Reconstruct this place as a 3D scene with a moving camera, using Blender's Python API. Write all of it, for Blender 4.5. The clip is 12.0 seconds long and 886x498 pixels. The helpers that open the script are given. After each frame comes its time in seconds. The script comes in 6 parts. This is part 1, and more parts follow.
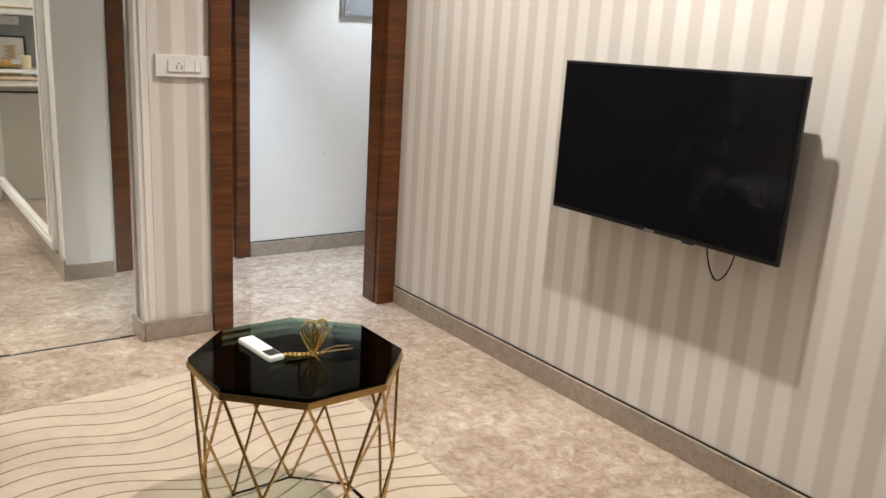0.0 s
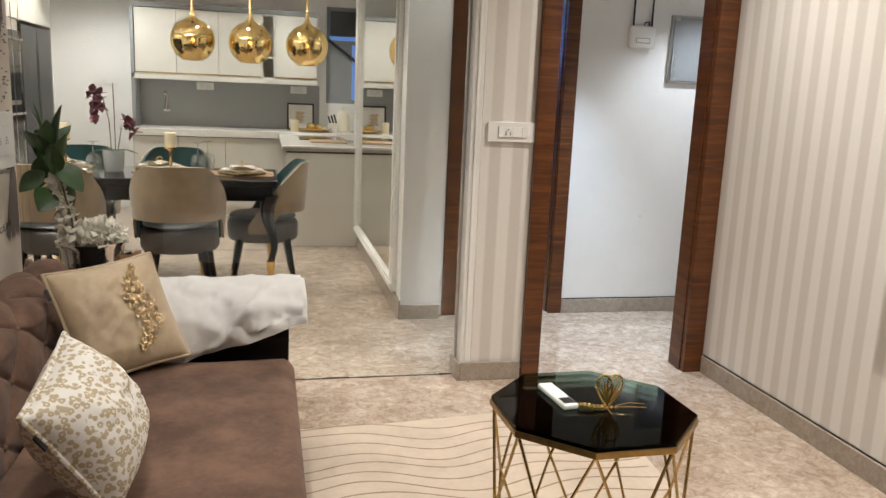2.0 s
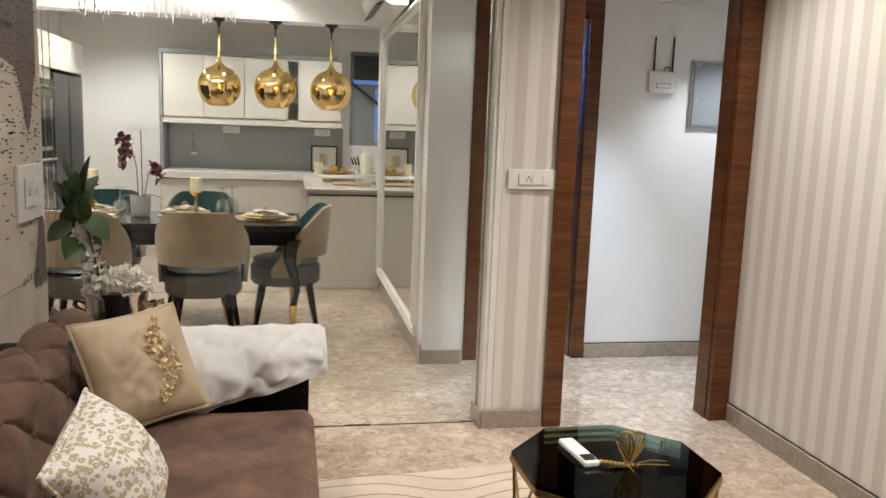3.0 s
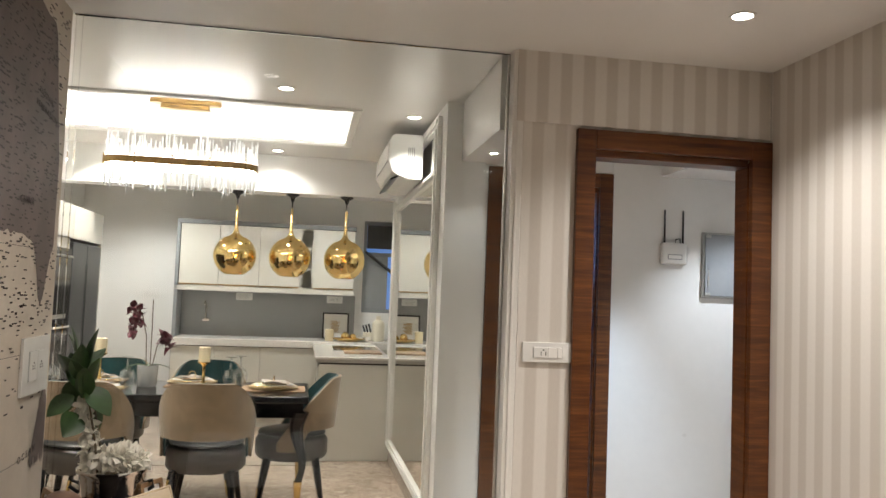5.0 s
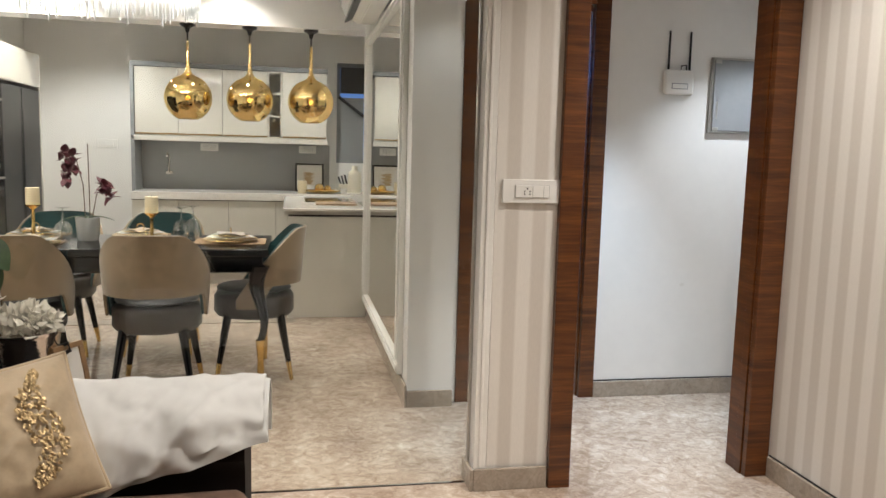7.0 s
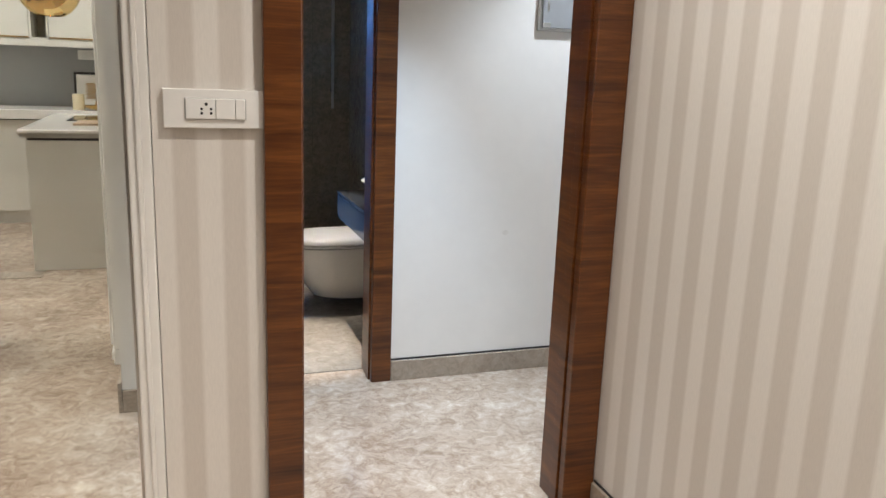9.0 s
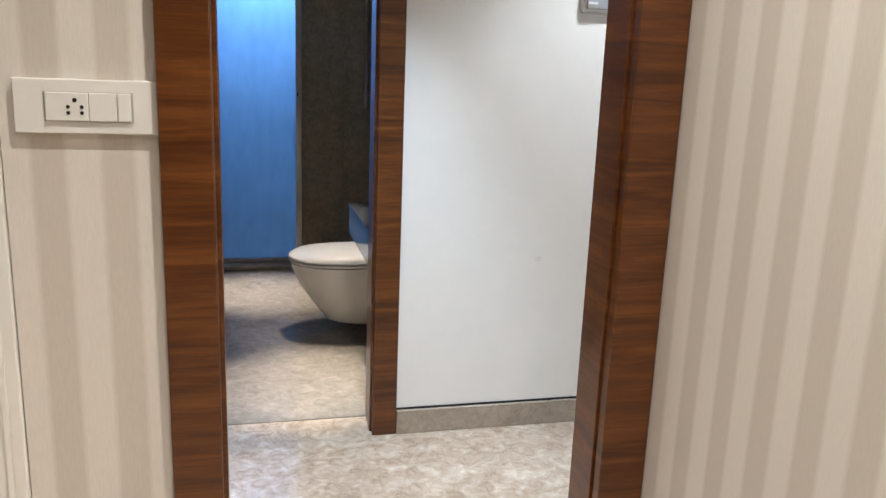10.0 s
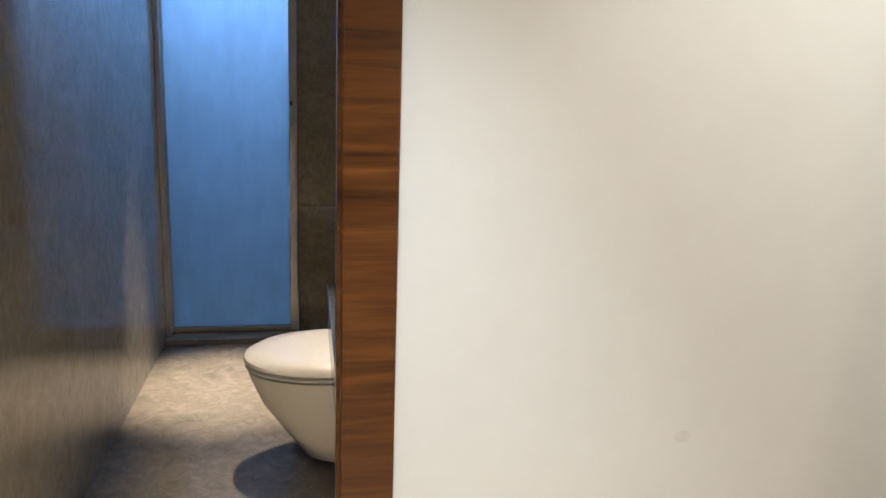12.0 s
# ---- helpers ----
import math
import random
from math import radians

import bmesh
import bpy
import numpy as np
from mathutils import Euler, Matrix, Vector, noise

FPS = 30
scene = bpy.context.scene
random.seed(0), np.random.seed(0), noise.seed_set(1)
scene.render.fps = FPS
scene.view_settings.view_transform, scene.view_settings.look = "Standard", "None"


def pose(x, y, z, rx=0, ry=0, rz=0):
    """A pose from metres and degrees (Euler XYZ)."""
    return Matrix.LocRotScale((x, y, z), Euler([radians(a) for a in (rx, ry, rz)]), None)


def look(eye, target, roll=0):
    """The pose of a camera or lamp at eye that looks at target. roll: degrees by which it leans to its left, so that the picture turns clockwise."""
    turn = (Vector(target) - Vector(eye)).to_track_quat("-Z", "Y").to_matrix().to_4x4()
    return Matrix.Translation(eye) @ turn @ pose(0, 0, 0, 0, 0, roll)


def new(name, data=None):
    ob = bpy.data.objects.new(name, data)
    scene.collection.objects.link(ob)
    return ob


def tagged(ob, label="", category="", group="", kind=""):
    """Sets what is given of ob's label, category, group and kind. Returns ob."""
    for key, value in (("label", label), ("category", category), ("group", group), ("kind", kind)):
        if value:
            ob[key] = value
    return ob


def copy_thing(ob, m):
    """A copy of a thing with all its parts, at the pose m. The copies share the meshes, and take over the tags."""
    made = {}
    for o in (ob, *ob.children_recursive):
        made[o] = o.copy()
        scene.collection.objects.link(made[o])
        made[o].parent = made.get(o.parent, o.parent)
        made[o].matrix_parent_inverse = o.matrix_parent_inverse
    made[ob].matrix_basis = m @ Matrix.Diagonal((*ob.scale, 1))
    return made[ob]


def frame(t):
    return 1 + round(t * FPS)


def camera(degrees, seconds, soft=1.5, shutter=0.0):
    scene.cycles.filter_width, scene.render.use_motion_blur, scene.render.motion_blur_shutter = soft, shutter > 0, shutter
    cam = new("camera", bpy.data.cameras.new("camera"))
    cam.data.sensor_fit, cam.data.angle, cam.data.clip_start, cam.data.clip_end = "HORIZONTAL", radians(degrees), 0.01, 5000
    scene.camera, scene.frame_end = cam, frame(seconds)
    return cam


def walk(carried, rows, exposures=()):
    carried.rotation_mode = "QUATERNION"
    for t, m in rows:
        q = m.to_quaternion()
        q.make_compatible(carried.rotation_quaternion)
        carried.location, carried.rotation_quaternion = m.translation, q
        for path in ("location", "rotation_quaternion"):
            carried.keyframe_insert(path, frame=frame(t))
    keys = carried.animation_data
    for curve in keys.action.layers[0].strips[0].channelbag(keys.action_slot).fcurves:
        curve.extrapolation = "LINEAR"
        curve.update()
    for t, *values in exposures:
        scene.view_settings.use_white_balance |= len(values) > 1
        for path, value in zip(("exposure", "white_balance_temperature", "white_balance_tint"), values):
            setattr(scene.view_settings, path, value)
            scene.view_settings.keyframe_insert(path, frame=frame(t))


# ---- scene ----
cam = camera(59.2, 12.0)
PATH = [
    (0, (0.726, 0.906, 1.274), (1.882, 2.459, 0.773), 3.5),
    (0.5, (0.706, 0.853, 1.274), (1.59, 2.582, 0.796), 3.3),
    (1, (0.7, 0.828, 1.277), (1.362, 2.66, 0.825), 3.0),
    (1.5, (0.701, 0.812, 1.282), (1.216, 2.698, 0.861), 2.7),
    (2, (0.711, 0.796, 1.285), (1.151, 2.709, 0.898), 2.4),
    (2.5, (0.718, 0.805, 1.298), (1.123, 2.732, 0.945), 2.3),
    (3, (0.72, 0.799, 1.331), (1.102, 2.74, 1.034), 2.1),
    (3.5, (0.724, 0.811, 1.355), (1.091, 2.768, 1.163), 2.0),
    (3.7, (0.722, 0.807, 1.366), (1.085, 2.769, 1.226), 2.0),
    (5.3, (0.724, 0.894, 1.362), (1.062, 2.861, 1.502), 2.3),
    (5.5, (0.748, 0.922, 1.339), (1.079, 2.889, 1.481), 2.2),
    (6, (0.793, 0.973, 1.313), (1.118, 2.945, 1.384), 2.1),
    (6.5, (0.848, 1.115, 1.286), (1.172, 3.086, 1.177), 2.0),
    (7, (0.899, 1.346, 1.265), (1.277, 3.295, 1.024), 1.5),
    (7.5, (1.04, 1.598, 1.223), (1.591, 3.495, 0.908), 1.0),
    (7.7, (1.116, 1.7, 1.2), (1.731, 3.574, 0.867), 1.0),
    (9.3, (1.793, 2.379, 1.237), (2.434, 4.22, 0.789), 2.2),
    (9.5, (1.868, 2.46, 1.233), (2.462, 4.317, 0.786), 1.8),
    (10, (2.013, 2.738, 1.216), (2.482, 4.63, 0.77), 2.2),
    (10.5, (2.131, 3.064, 1.199), (2.524, 4.973, 0.749), 2.3),
    (10.6, (2.147, 3.141, 1.196), (2.537, 5.05, 0.746), 2.2),
    (11, (2.21, 3.404, 1.201), (2.542, 5.325, 0.754), 2.6),
    (11.3, (2.222, 3.639, 1.197), (2.522, 5.563, 0.741), 1.9),
    (11.5, (2.239, 3.758, 1.191), (2.527, 5.688, 0.752), 2.4),
    (12, (2.343, 4.059, 1.163), (2.684, 5.984, 0.74), 1.9),
]
walk(cam, [(t, look(eye, target, roll)) for t, eye, target, roll in PATH],
     [(0.0, 0.26, 6200, 10), (6.0, 0.24, 6200, 10), (7.5, 0.18, 6250, 10), (9.3, 0.18, 6150, 10), (9.9, 0.24, 6250, 10), (10.5, 0.38, 6700, 10), (11.1, 0.40, 7250, 10), (12.0, 0.31, 7450, 10)])

# ---- world, lamps, exposure ----
world = bpy.data.worlds.new("world")
scene.world = world
world.use_nodes = True
world.node_tree.nodes["Background"].inputs[0].default_value = (0.75, 0.85, 1.0, 1)
world.node_tree.nodes["Background"].inputs[1].default_value = 0.02
CEIL = 2.45
SOFT_WARM = (1.0, 0.915, 0.81)


def spot_lamp(x, y, z, watts, color, angle=110, size=0.035, blend=0.6):
    data = bpy.data.lights.new("spot_lamp", "SPOT")
    data.energy, data.color, data.spot_size, data.spot_blend, data.shadow_soft_size = watts, color, radians(angle), blend, size
    ob = new("spot_lamp", data)
    ob.location = (x, y, z)
    return ob


def area_lamp(m, sx, sy, watts, color):
    data = bpy.data.lights.new("area_lamp", "AREA")
    data.shape, data.size, data.size_y, data.energy, data.color = "RECTANGLE", sx, sy, watts, color
    ob = new("area_lamp", data)
    ob.matrix_world = m
    return ob


# Living spots (2.22, 1.0), (0.5, 2.3), (0.5, 1.0) are unseen, added as fill.
LIVING_SPOTS = [(2.28, 3.48), (2.22, 2.36), (2.22, 1.0), (0.5, 3.5), (0.5, 2.3), (0.5, 1.0)]
DINING_SPOTS = [(0.57, 5.1), (1.33, 5.55), (0.46, 7.05), (-0.75, 5.1), (-0.75, 7.05)]
KITCHEN_SPOTS = [(-0.75, 8.4), (0.9, 8.3)]
HALL_SPOTS = [(1.66, 4.80), (2.35, 4.7), (3.25, 4.7)]
BATH_SPOTS = [(2.04, 6.92), (2.20, 5.62), (2.36, 6.27)]
for (px, py), watts in zip(LIVING_SPOTS, (88, 150, 44, 38, 48, 38)):
    spot_lamp(px, py, CEIL - 0.012, watts, SOFT_WARM, 124, 0.025, 1.0)
for (px, py), watts, angle in zip(DINING_SPOTS, (60, 46, 30, 136, 100), (100, 92, 140, 110, 130)):
    spot_lamp(px, py, CEIL - 0.012, watts, SOFT_WARM, angle)
for (px, py), watts in zip(KITCHEN_SPOTS, (86, 58)):
    spot_lamp(px, py, CEIL - 0.012, watts, (1, 0.95, 0.88), 140)
spot_lamp(*HALL_SPOTS[0], 2.108, 4, (1.0, 0.97, 0.92), 120)
spot_lamp(*HALL_SPOTS[1], 2.288, 165, (0.64, 0.82, 1.0), 59, 0.03, 0.9)
spot_lamp(*HALL_SPOTS[2], 2.108, 50, (0.90, 0.95, 1.0), 110)
for (px, py), watts, angle in zip(BATH_SPOTS, (460, 470, 120), (25, 24, 30)):
    spot_lamp(px, py, 2.288, watts, (1, 0.86, 0.70), angle, 0.008, 1.0)
area_lamp(pose(2.05, 7.80, 2.42, -38, 0, 0), 0.45, 0.3, 80, (0.26, 0.52, 1.0))

# ---- materials ----


def material(name):
    m = bpy.data.materials.new(name)
    m.use_nodes = True
    return m, m.node_tree.nodes, m.node_tree.links, m.node_tree.nodes["Principled BSDF"]


def ramp_node(nodes, stops):
    r = nodes.new("ShaderNodeValToRGB")
    els = r.color_ramp.elements
    while len(els) < len(stops):
        els.new(0.5)
    for e, (p, c) in zip(els, stops):
        e.position, e.color = p, (*c, 1)
    return r


def coords(nodes, links, scale=(1, 1, 1), kind="Object"):
    tc, mp = nodes.new("ShaderNodeTexCoord"), nodes.new("ShaderNodeMapping")
    mp.inputs["Scale"].default_value = scale
    links.new(tc.outputs[kind], mp.inputs[0])
    return mp.outputs[0]


def noise_node(nodes, links, vec, scale, detail=4, rough=0.55, distortion=0.0):
    n = nodes.new("ShaderNodeTexNoise")
    n.inputs["Scale"].default_value, n.inputs["Detail"].default_value = scale, detail
    n.inputs["Roughness"].default_value, n.inputs["Distortion"].default_value = rough, distortion
    links.new(vec, n.inputs["Vector"])
    return n.outputs["Fac"]


def bump_to(nodes, links, bsdf, height, strength, distance=0.002):
    b = nodes.new("ShaderNodeBump")
    b.inputs["Strength"].default_value, b.inputs["Distance"].default_value = strength, distance
    links.new(height, b.inputs["Height"])
    links.new(b.outputs[0], bsdf.inputs["Normal"])


def plain(name, color, rough=0.5, metal=0.0, var=0.12, scale=6.0, bump=0.0, bscale=200.0, stretch=(1, 1, 1), sheen=0.0, coat=0.0, wear=0.15):
    """Colour with soft mottling at two scales, uneven gloss and fine relief."""
    m, nodes, links, b = material(name)
    v = coords(nodes, links, stretch)
    n1, n2 = noise_node(nodes, links, v, scale, 5, 0.6), noise_node(nodes, links, v, scale * 9, 3, 0.6)
    add = nodes.new("ShaderNodeMath")
    add.operation = "MULTIPLY_ADD"
    add.inputs[1].default_value = 0.35
    links.new(n2, add.inputs[0])
    links.new(n1, add.inputs[2])
    lo, hi = [max(0, c * (1 - var)) for c in color], [min(1, c * (1 + var * 0.6)) for c in color]
    r = ramp_node(nodes, [(0.52, lo), (0.84, hi)])
    links.new(add.outputs[0], r.inputs[0])
    links.new(r.outputs[0], b.inputs["Base Color"])
    mr = nodes.new("ShaderNodeMapRange")
    mr.inputs["To Min"].default_value, mr.inputs["To Max"].default_value = max(0.015, rough * (1 - wear)), min(1, rough * (1 + wear))
    links.new(n2, mr.inputs[0])
    links.new(mr.outputs[0], b.inputs["Roughness"])
    b.inputs["Metallic"].default_value = metal
    b.inputs["Sheen Weight"].default_value = sheen
    b.inputs["Coat Weight"].default_value = coat
    if bump:
        bump_to(nodes, links, b, noise_node(nodes, links, coords(nodes, links), bscale, 3), bump)
    return m


def stone(name, lo, mid, hi, vein, rough, scale=1.6):
    """Polished marble: clouds, broken flakes and thin veins."""
    m, nodes, links, b = material(name)
    v = coords(nodes, links)
    cloud = noise_node(nodes, links, v, scale, 8, 0.62, 0.6)
    flake = noise_node(nodes, links, v, scale * 10, 9, 0.74, 1.0)
    mixv = nodes.new("ShaderNodeMath")
    mixv.operation = "MULTIPLY_ADD"
    mixv.inputs[1].default_value = 0.75
    soft_cloud = nodes.new("ShaderNodeMath")
    soft_cloud.operation = "MULTIPLY"
    soft_cloud.inputs[1].default_value = 0.45
    links.new(cloud, soft_cloud.inputs[0])
    links.new(flake, mixv.inputs[0])
    links.new(soft_cloud.outputs[0], mixv.inputs[2])
    r = ramp_node(nodes, [(0.42, lo), (0.605, mid), (0.80, hi)])
    links.new(mixv.outputs[0], r.inputs[0])
    ridge = noise_node(nodes, links, v, scale * 2.2, 6, 0.6, 1.5)
    sub = nodes.new("ShaderNodeMath")
    sub.operation = "SUBTRACT"
    sub.inputs[1].default_value = 0.5
    links.new(ridge, sub.inputs[0])
    ab = nodes.new("ShaderNodeMath")
    ab.operation = "ABSOLUTE"
    links.new(sub.outputs[0], ab.inputs[0])
    vr = ramp_node(nodes, [(0.0, (1, 1, 1)), (0.03, (0, 0, 0))])
    links.new(ab.outputs[0], vr.inputs[0])
    half = nodes.new("ShaderNodeMath")
    half.operation = "MULTIPLY"
    half.inputs[1].default_value = 0.30
    links.new(vr.outputs[0], half.inputs[0])
    mx = nodes.new("ShaderNodeMix")
    mx.data_type = "RGBA"
    links.new(half.outputs[0], mx.inputs["Factor"])
    links.new(r.outputs[0], mx.inputs["A"])
    mx.inputs["B"].default_value = (*vein, 1)
    links.new(mx.outputs["Result"], b.inputs["Base Color"])
    mr = nodes.new("ShaderNodeMapRange")
    mr.inputs["To Min"].default_value, mr.inputs["To Max"].default_value = rough * 0.7, rough * 1.5
    links.new(flake, mr.inputs[0])
    links.new(mr.outputs[0], b.inputs["Roughness"])
    return m


def wallpaper_material():
    """Upright tone-on-tone bands 53 mm wide with a woven grain."""
    m, nodes, links, b = material("striped_wallpaper")
    tc = nodes.new("ShaderNodeTexCoord")
    sep = nodes.new("ShaderNodeSeparateXYZ")
    links.new(tc.outputs["Object"], sep.inputs[0])
    add = nodes.new("ShaderNodeMath")
    links.new(sep.outputs[0], add.inputs[0])
    links.new(sep.outputs[1], add.inputs[1])
    wob = noise_node(nodes, links, coords(nodes, links, (30, 30, 0.6)), 1.0, 2)
    wadd = nodes.new("ShaderNodeMath")
    wadd.operation = "MULTIPLY_ADD"
    wadd.inputs[1].default_value = 0.006
    links.new(wob, wadd.inputs[0])
    links.new(add.outputs[0], wadd.inputs[2])
    mul = nodes.new("ShaderNodeMath")
    mul.operation = "MULTIPLY"
    mul.inputs[1].default_value = 2 * math.pi / 0.106
    links.new(wadd.outputs[0], mul.inputs[0])
    sn = nodes.new("ShaderNodeMath")
    sn.operation = "SINE"
    links.new(mul.outputs[0], sn.inputs[0])
    mr = nodes.new("ShaderNodeMapRange")
    mr.inputs["From Min"].default_value, mr.inputs["From Max"].default_value = -0.3, 0.3
    links.new(sn.outputs[0], mr.inputs[0])
    r = ramp_node(nodes, [(0.0, (0.61, 0.565, 0.51)), (1.0, (0.735, 0.70, 0.65))])
    links.new(mr.outputs[0], r.inputs[0])
    weave = noise_node(nodes, links, coords(nodes, links, (60, 60, 9)), 6.0, 3)
    mx = nodes.new("ShaderNodeMix")
    mx.data_type, mx.blend_type = "RGBA", "MULTIPLY"
    mx.inputs["Factor"].default_value = 0.25
    wr = ramp_node(nodes, [(0.3, (0.75, 0.75, 0.75)), (0.7, (1, 1, 1))])
    links.new(weave, wr.inputs[0])
    links.new(r.outputs[0], mx.inputs["A"])
    links.new(wr.outputs[0], mx.inputs["B"])
    links.new(mx.outputs["Result"], b.inputs["Base Color"])
    b.inputs["Roughness"].default_value = 0.55
    bump_to(nodes, links, b, weave, 0.2, 0.001)
    return m


def wood_material(name, dark, mid, light, rough=0.28, stretch=(1.2, 1.2, 22)):
    """Veneer whose figure runs level across the jambs."""
    m, nodes, links, b = material(name)
    v = coords(nodes, links, stretch)
    n1, n2 = noise_node(nodes, links, v, 1.6, 6, 0.6, 0.8), noise_node(nodes, links, v, 12, 4, 0.7)
    add = nodes.new("ShaderNodeMath")
    add.operation = "MULTIPLY_ADD"
    add.inputs[1].default_value = 0.3
    links.new(n2, add.inputs[0])
    links.new(n1, add.inputs[2])
    r = ramp_node(nodes, [(0.42, dark), (0.64, mid), (0.9, light)])
    links.new(add.outputs[0], r.inputs[0])
    links.new(r.outputs[0], b.inputs["Base Color"])
    b.inputs["Roughness"].default_value = rough
    b.inputs["Coat Weight"].default_value = 0.04
    bump_to(nodes, links, b, n2, 0.06, 0.001)
    return m


def glass_material(name, tint=(1, 1, 1), rough=0.0, ior=1.32):
    """Thin clear pane: see-through with Fresnel gloss."""
    m, nodes, links, b = material(name)
    nodes.remove(b)
    out = nodes["Material Output"]
    t, g, f, mix = nodes.new("ShaderNodeBsdfTransparent"), nodes.new("ShaderNodeBsdfGlossy"), nodes.new("ShaderNodeFresnel"), nodes.new("ShaderNodeMixShader")
    t.inputs[0].default_value = (*tint, 1)
    g.inputs["Roughness"].default_value = rough
    f.inputs[0].default_value = ior
    links.new(f.outputs[0], mix.inputs[0])
    links.new(t.outputs[0], mix.inputs[1])
    links.new(g.outputs[0], mix.inputs[2])
    links.new(mix.outputs[0], out.inputs[0])
    return m


def frosted_material(name, color):
    m, nodes, links, b = material(name)
    out = nodes["Material Output"]
    tr, mix = nodes.new("ShaderNodeBsdfTranslucent"), nodes.new("ShaderNodeMixShader")
    tr.inputs[0].default_value = (*color, 1)
    b.inputs["Base Color"].default_value = (0.07, 0.10, 0.14, 1)
    b.inputs["Roughness"].default_value = 0.3
    n = noise_node(nodes, links, coords(nodes, links, (1, 1, 0.4)), 14, 5)
    r = ramp_node(nodes, [(0.3, (0.72, 0.72, 0.72)), (0.7, (0.85, 0.85, 0.85))])
    links.new(n, r.inputs[0])
    links.new(r.outputs[0], mix.inputs[0])
    links.new(b.outputs[0], mix.inputs[1])
    links.new(tr.outputs[0], mix.inputs[2])
    links.new(mix.outputs[0], out.inputs[0])
    return m


def glow(name, color, strength):
    m, nodes, links, b = material(name)
    b.inputs["Base Color"].default_value = (*color, 1)
    b.inputs["Emission Color"].default_value = (*color, 1)
    b.inputs["Emission Strength"].default_value = strength
    return m


def spotted_fabric():
    """Cream cloth with gold animal spots."""
    m, nodes, links, b = material("leopard_fabric")
    v = coords(nodes, links)
    vo = nodes.new("ShaderNodeTexVoronoi")
    vo.inputs["Scale"].default_value, vo.inputs["Randomness"].default_value = 74, 0.75
    links.new(v, vo.inputs["Vector"])
    n = noise_node(nodes, links, v, 95, 2)
    add = nodes.new("ShaderNodeMath")
    add.operation = "MULTIPLY_ADD"
    add.inputs[1].default_value = 0.6
    links.new(n, add.inputs[0])
    links.new(vo.outputs["Distance"], add.inputs[2])
    r = ramp_node(nodes, [(0.42, (0.72, 0.68, 0.58)), (0.49, (0.46, 0.37, 0.22)), (0.76, (0.49, 0.41, 0.27)), (0.82, (0.77, 0.745, 0.69))])
    links.new(add.outputs[0], r.inputs[0])
    links.new(r.outputs[0], b.inputs["Base Color"])
    b.inputs["Roughness"].default_value = 0.6
    bump_to(nodes, links, b, noise_node(nodes, links, v, 500, 2), 0.3)
    return m


def herringbone_fabric():
    m, nodes, links, b = material("white_twill")
    v = coords(nodes, links)
    w = nodes.new("ShaderNodeTexWave")
    w.wave_type, w.bands_direction = "BANDS", "DIAGONAL"
    w.inputs["Scale"].default_value, w.inputs["Distortion"].default_value = 110, 6
    links.new(v, w.inputs["Vector"])
    r = ramp_node(nodes, [(0.0, (0.66, 0.655, 0.63)), (1.0, (0.76, 0.755, 0.73))])
    links.new(w.outputs["Fac"], r.inputs[0])
    links.new(r.outputs[0], b.inputs["Base Color"])
    b.inputs["Roughness"].default_value = 0.85
    b.inputs["Sheen Weight"].default_value = 0.2
    bump_to(nodes, links, b, w.outputs["Fac"], 0.6, 0.0025)
    return m


WALLPAPER = wallpaper_material()
WHITE_PAINT = plain("white_wall_paint", (0.78, 0.77, 0.745), 0.38, var=0.03, scale=2.0, bump=0.05, bscale=120, wear=0.03)
CEILING_PAINT = plain("white_ceiling_paint", (0.80, 0.785, 0.765), 0.25, var=0.015, scale=0.8, wear=0.01)
TRIM_WHITE = plain("white_lacquer_trim", (0.80, 0.785, 0.75), 0.3, var=0.04, scale=5)
FLOOR_STONE = stone("beige_marble", (0.225, 0.16, 0.112), (0.41, 0.325, 0.255), (0.64, 0.55, 0.455), (0.20, 0.125, 0.08), 0.085, 2.0)
SKIRT_STONE = stone("skirting_marble", (0.26, 0.215, 0.17), (0.35, 0.295, 0.24), (0.44, 0.38, 0.31), (0.22, 0.16, 0.12), 0.2, 3)
BATH_STONE = stone("brown_marble", (0.15, 0.132, 0.10), (0.255, 0.225, 0.172), (0.36, 0.315, 0.245), (0.40, 0.34, 0.26), 0.11, 2.4)
GREY_STONE = stone("grey_marble", (0.27, 0.25, 0.225), (0.36, 0.335, 0.30), (0.45, 0.42, 0.385), (0.48, 0.45, 0.41), 0.085, 1.4)
BATH_FLOOR = stone("grey_beige_marble", (0.16, 0.142, 0.12), (0.25, 0.226, 0.195), (0.36, 0.33, 0.29), (0.24, 0.21, 0.18), 0.12, 1.8)
COUNTER_STONE = plain("white_quartz", (0.76, 0.735, 0.69), 0.18, var=0.06, scale=30)
WALNUT = wood_material("walnut_veneer", (0.032, 0.0092, 0.0025), (0.095, 0.029, 0.0066), (0.19, 0.068, 0.016), 0.28)
GLASS = glass_material("clear_glass", (0.97, 0.985, 0.975), 0.0, 1.42)
GLASSWARE, _n, _l, _b = material("thin_glassware")
_t, _g, _m = _n.new("ShaderNodeBsdfTransparent"), _n.new("ShaderNodeBsdfGlossy"), _n.new("ShaderNodeMixShader")
_t.inputs[0].default_value, _g.inputs["Roughness"].default_value, _m.inputs[0].default_value = (0.93, 0.95, 0.95, 1), 0.02, 0.30
_l.new(_t.outputs[0], _m.inputs[1]), _l.new(_g.outputs[0], _m.inputs[2]), _l.new(_m.outputs[0], _n["Material Output"].inputs[0])
_n.remove(_b)
MIRROR = plain("mirror_silver", (0.80, 0.80, 0.78), 0.015, 1.0, var=0.01)
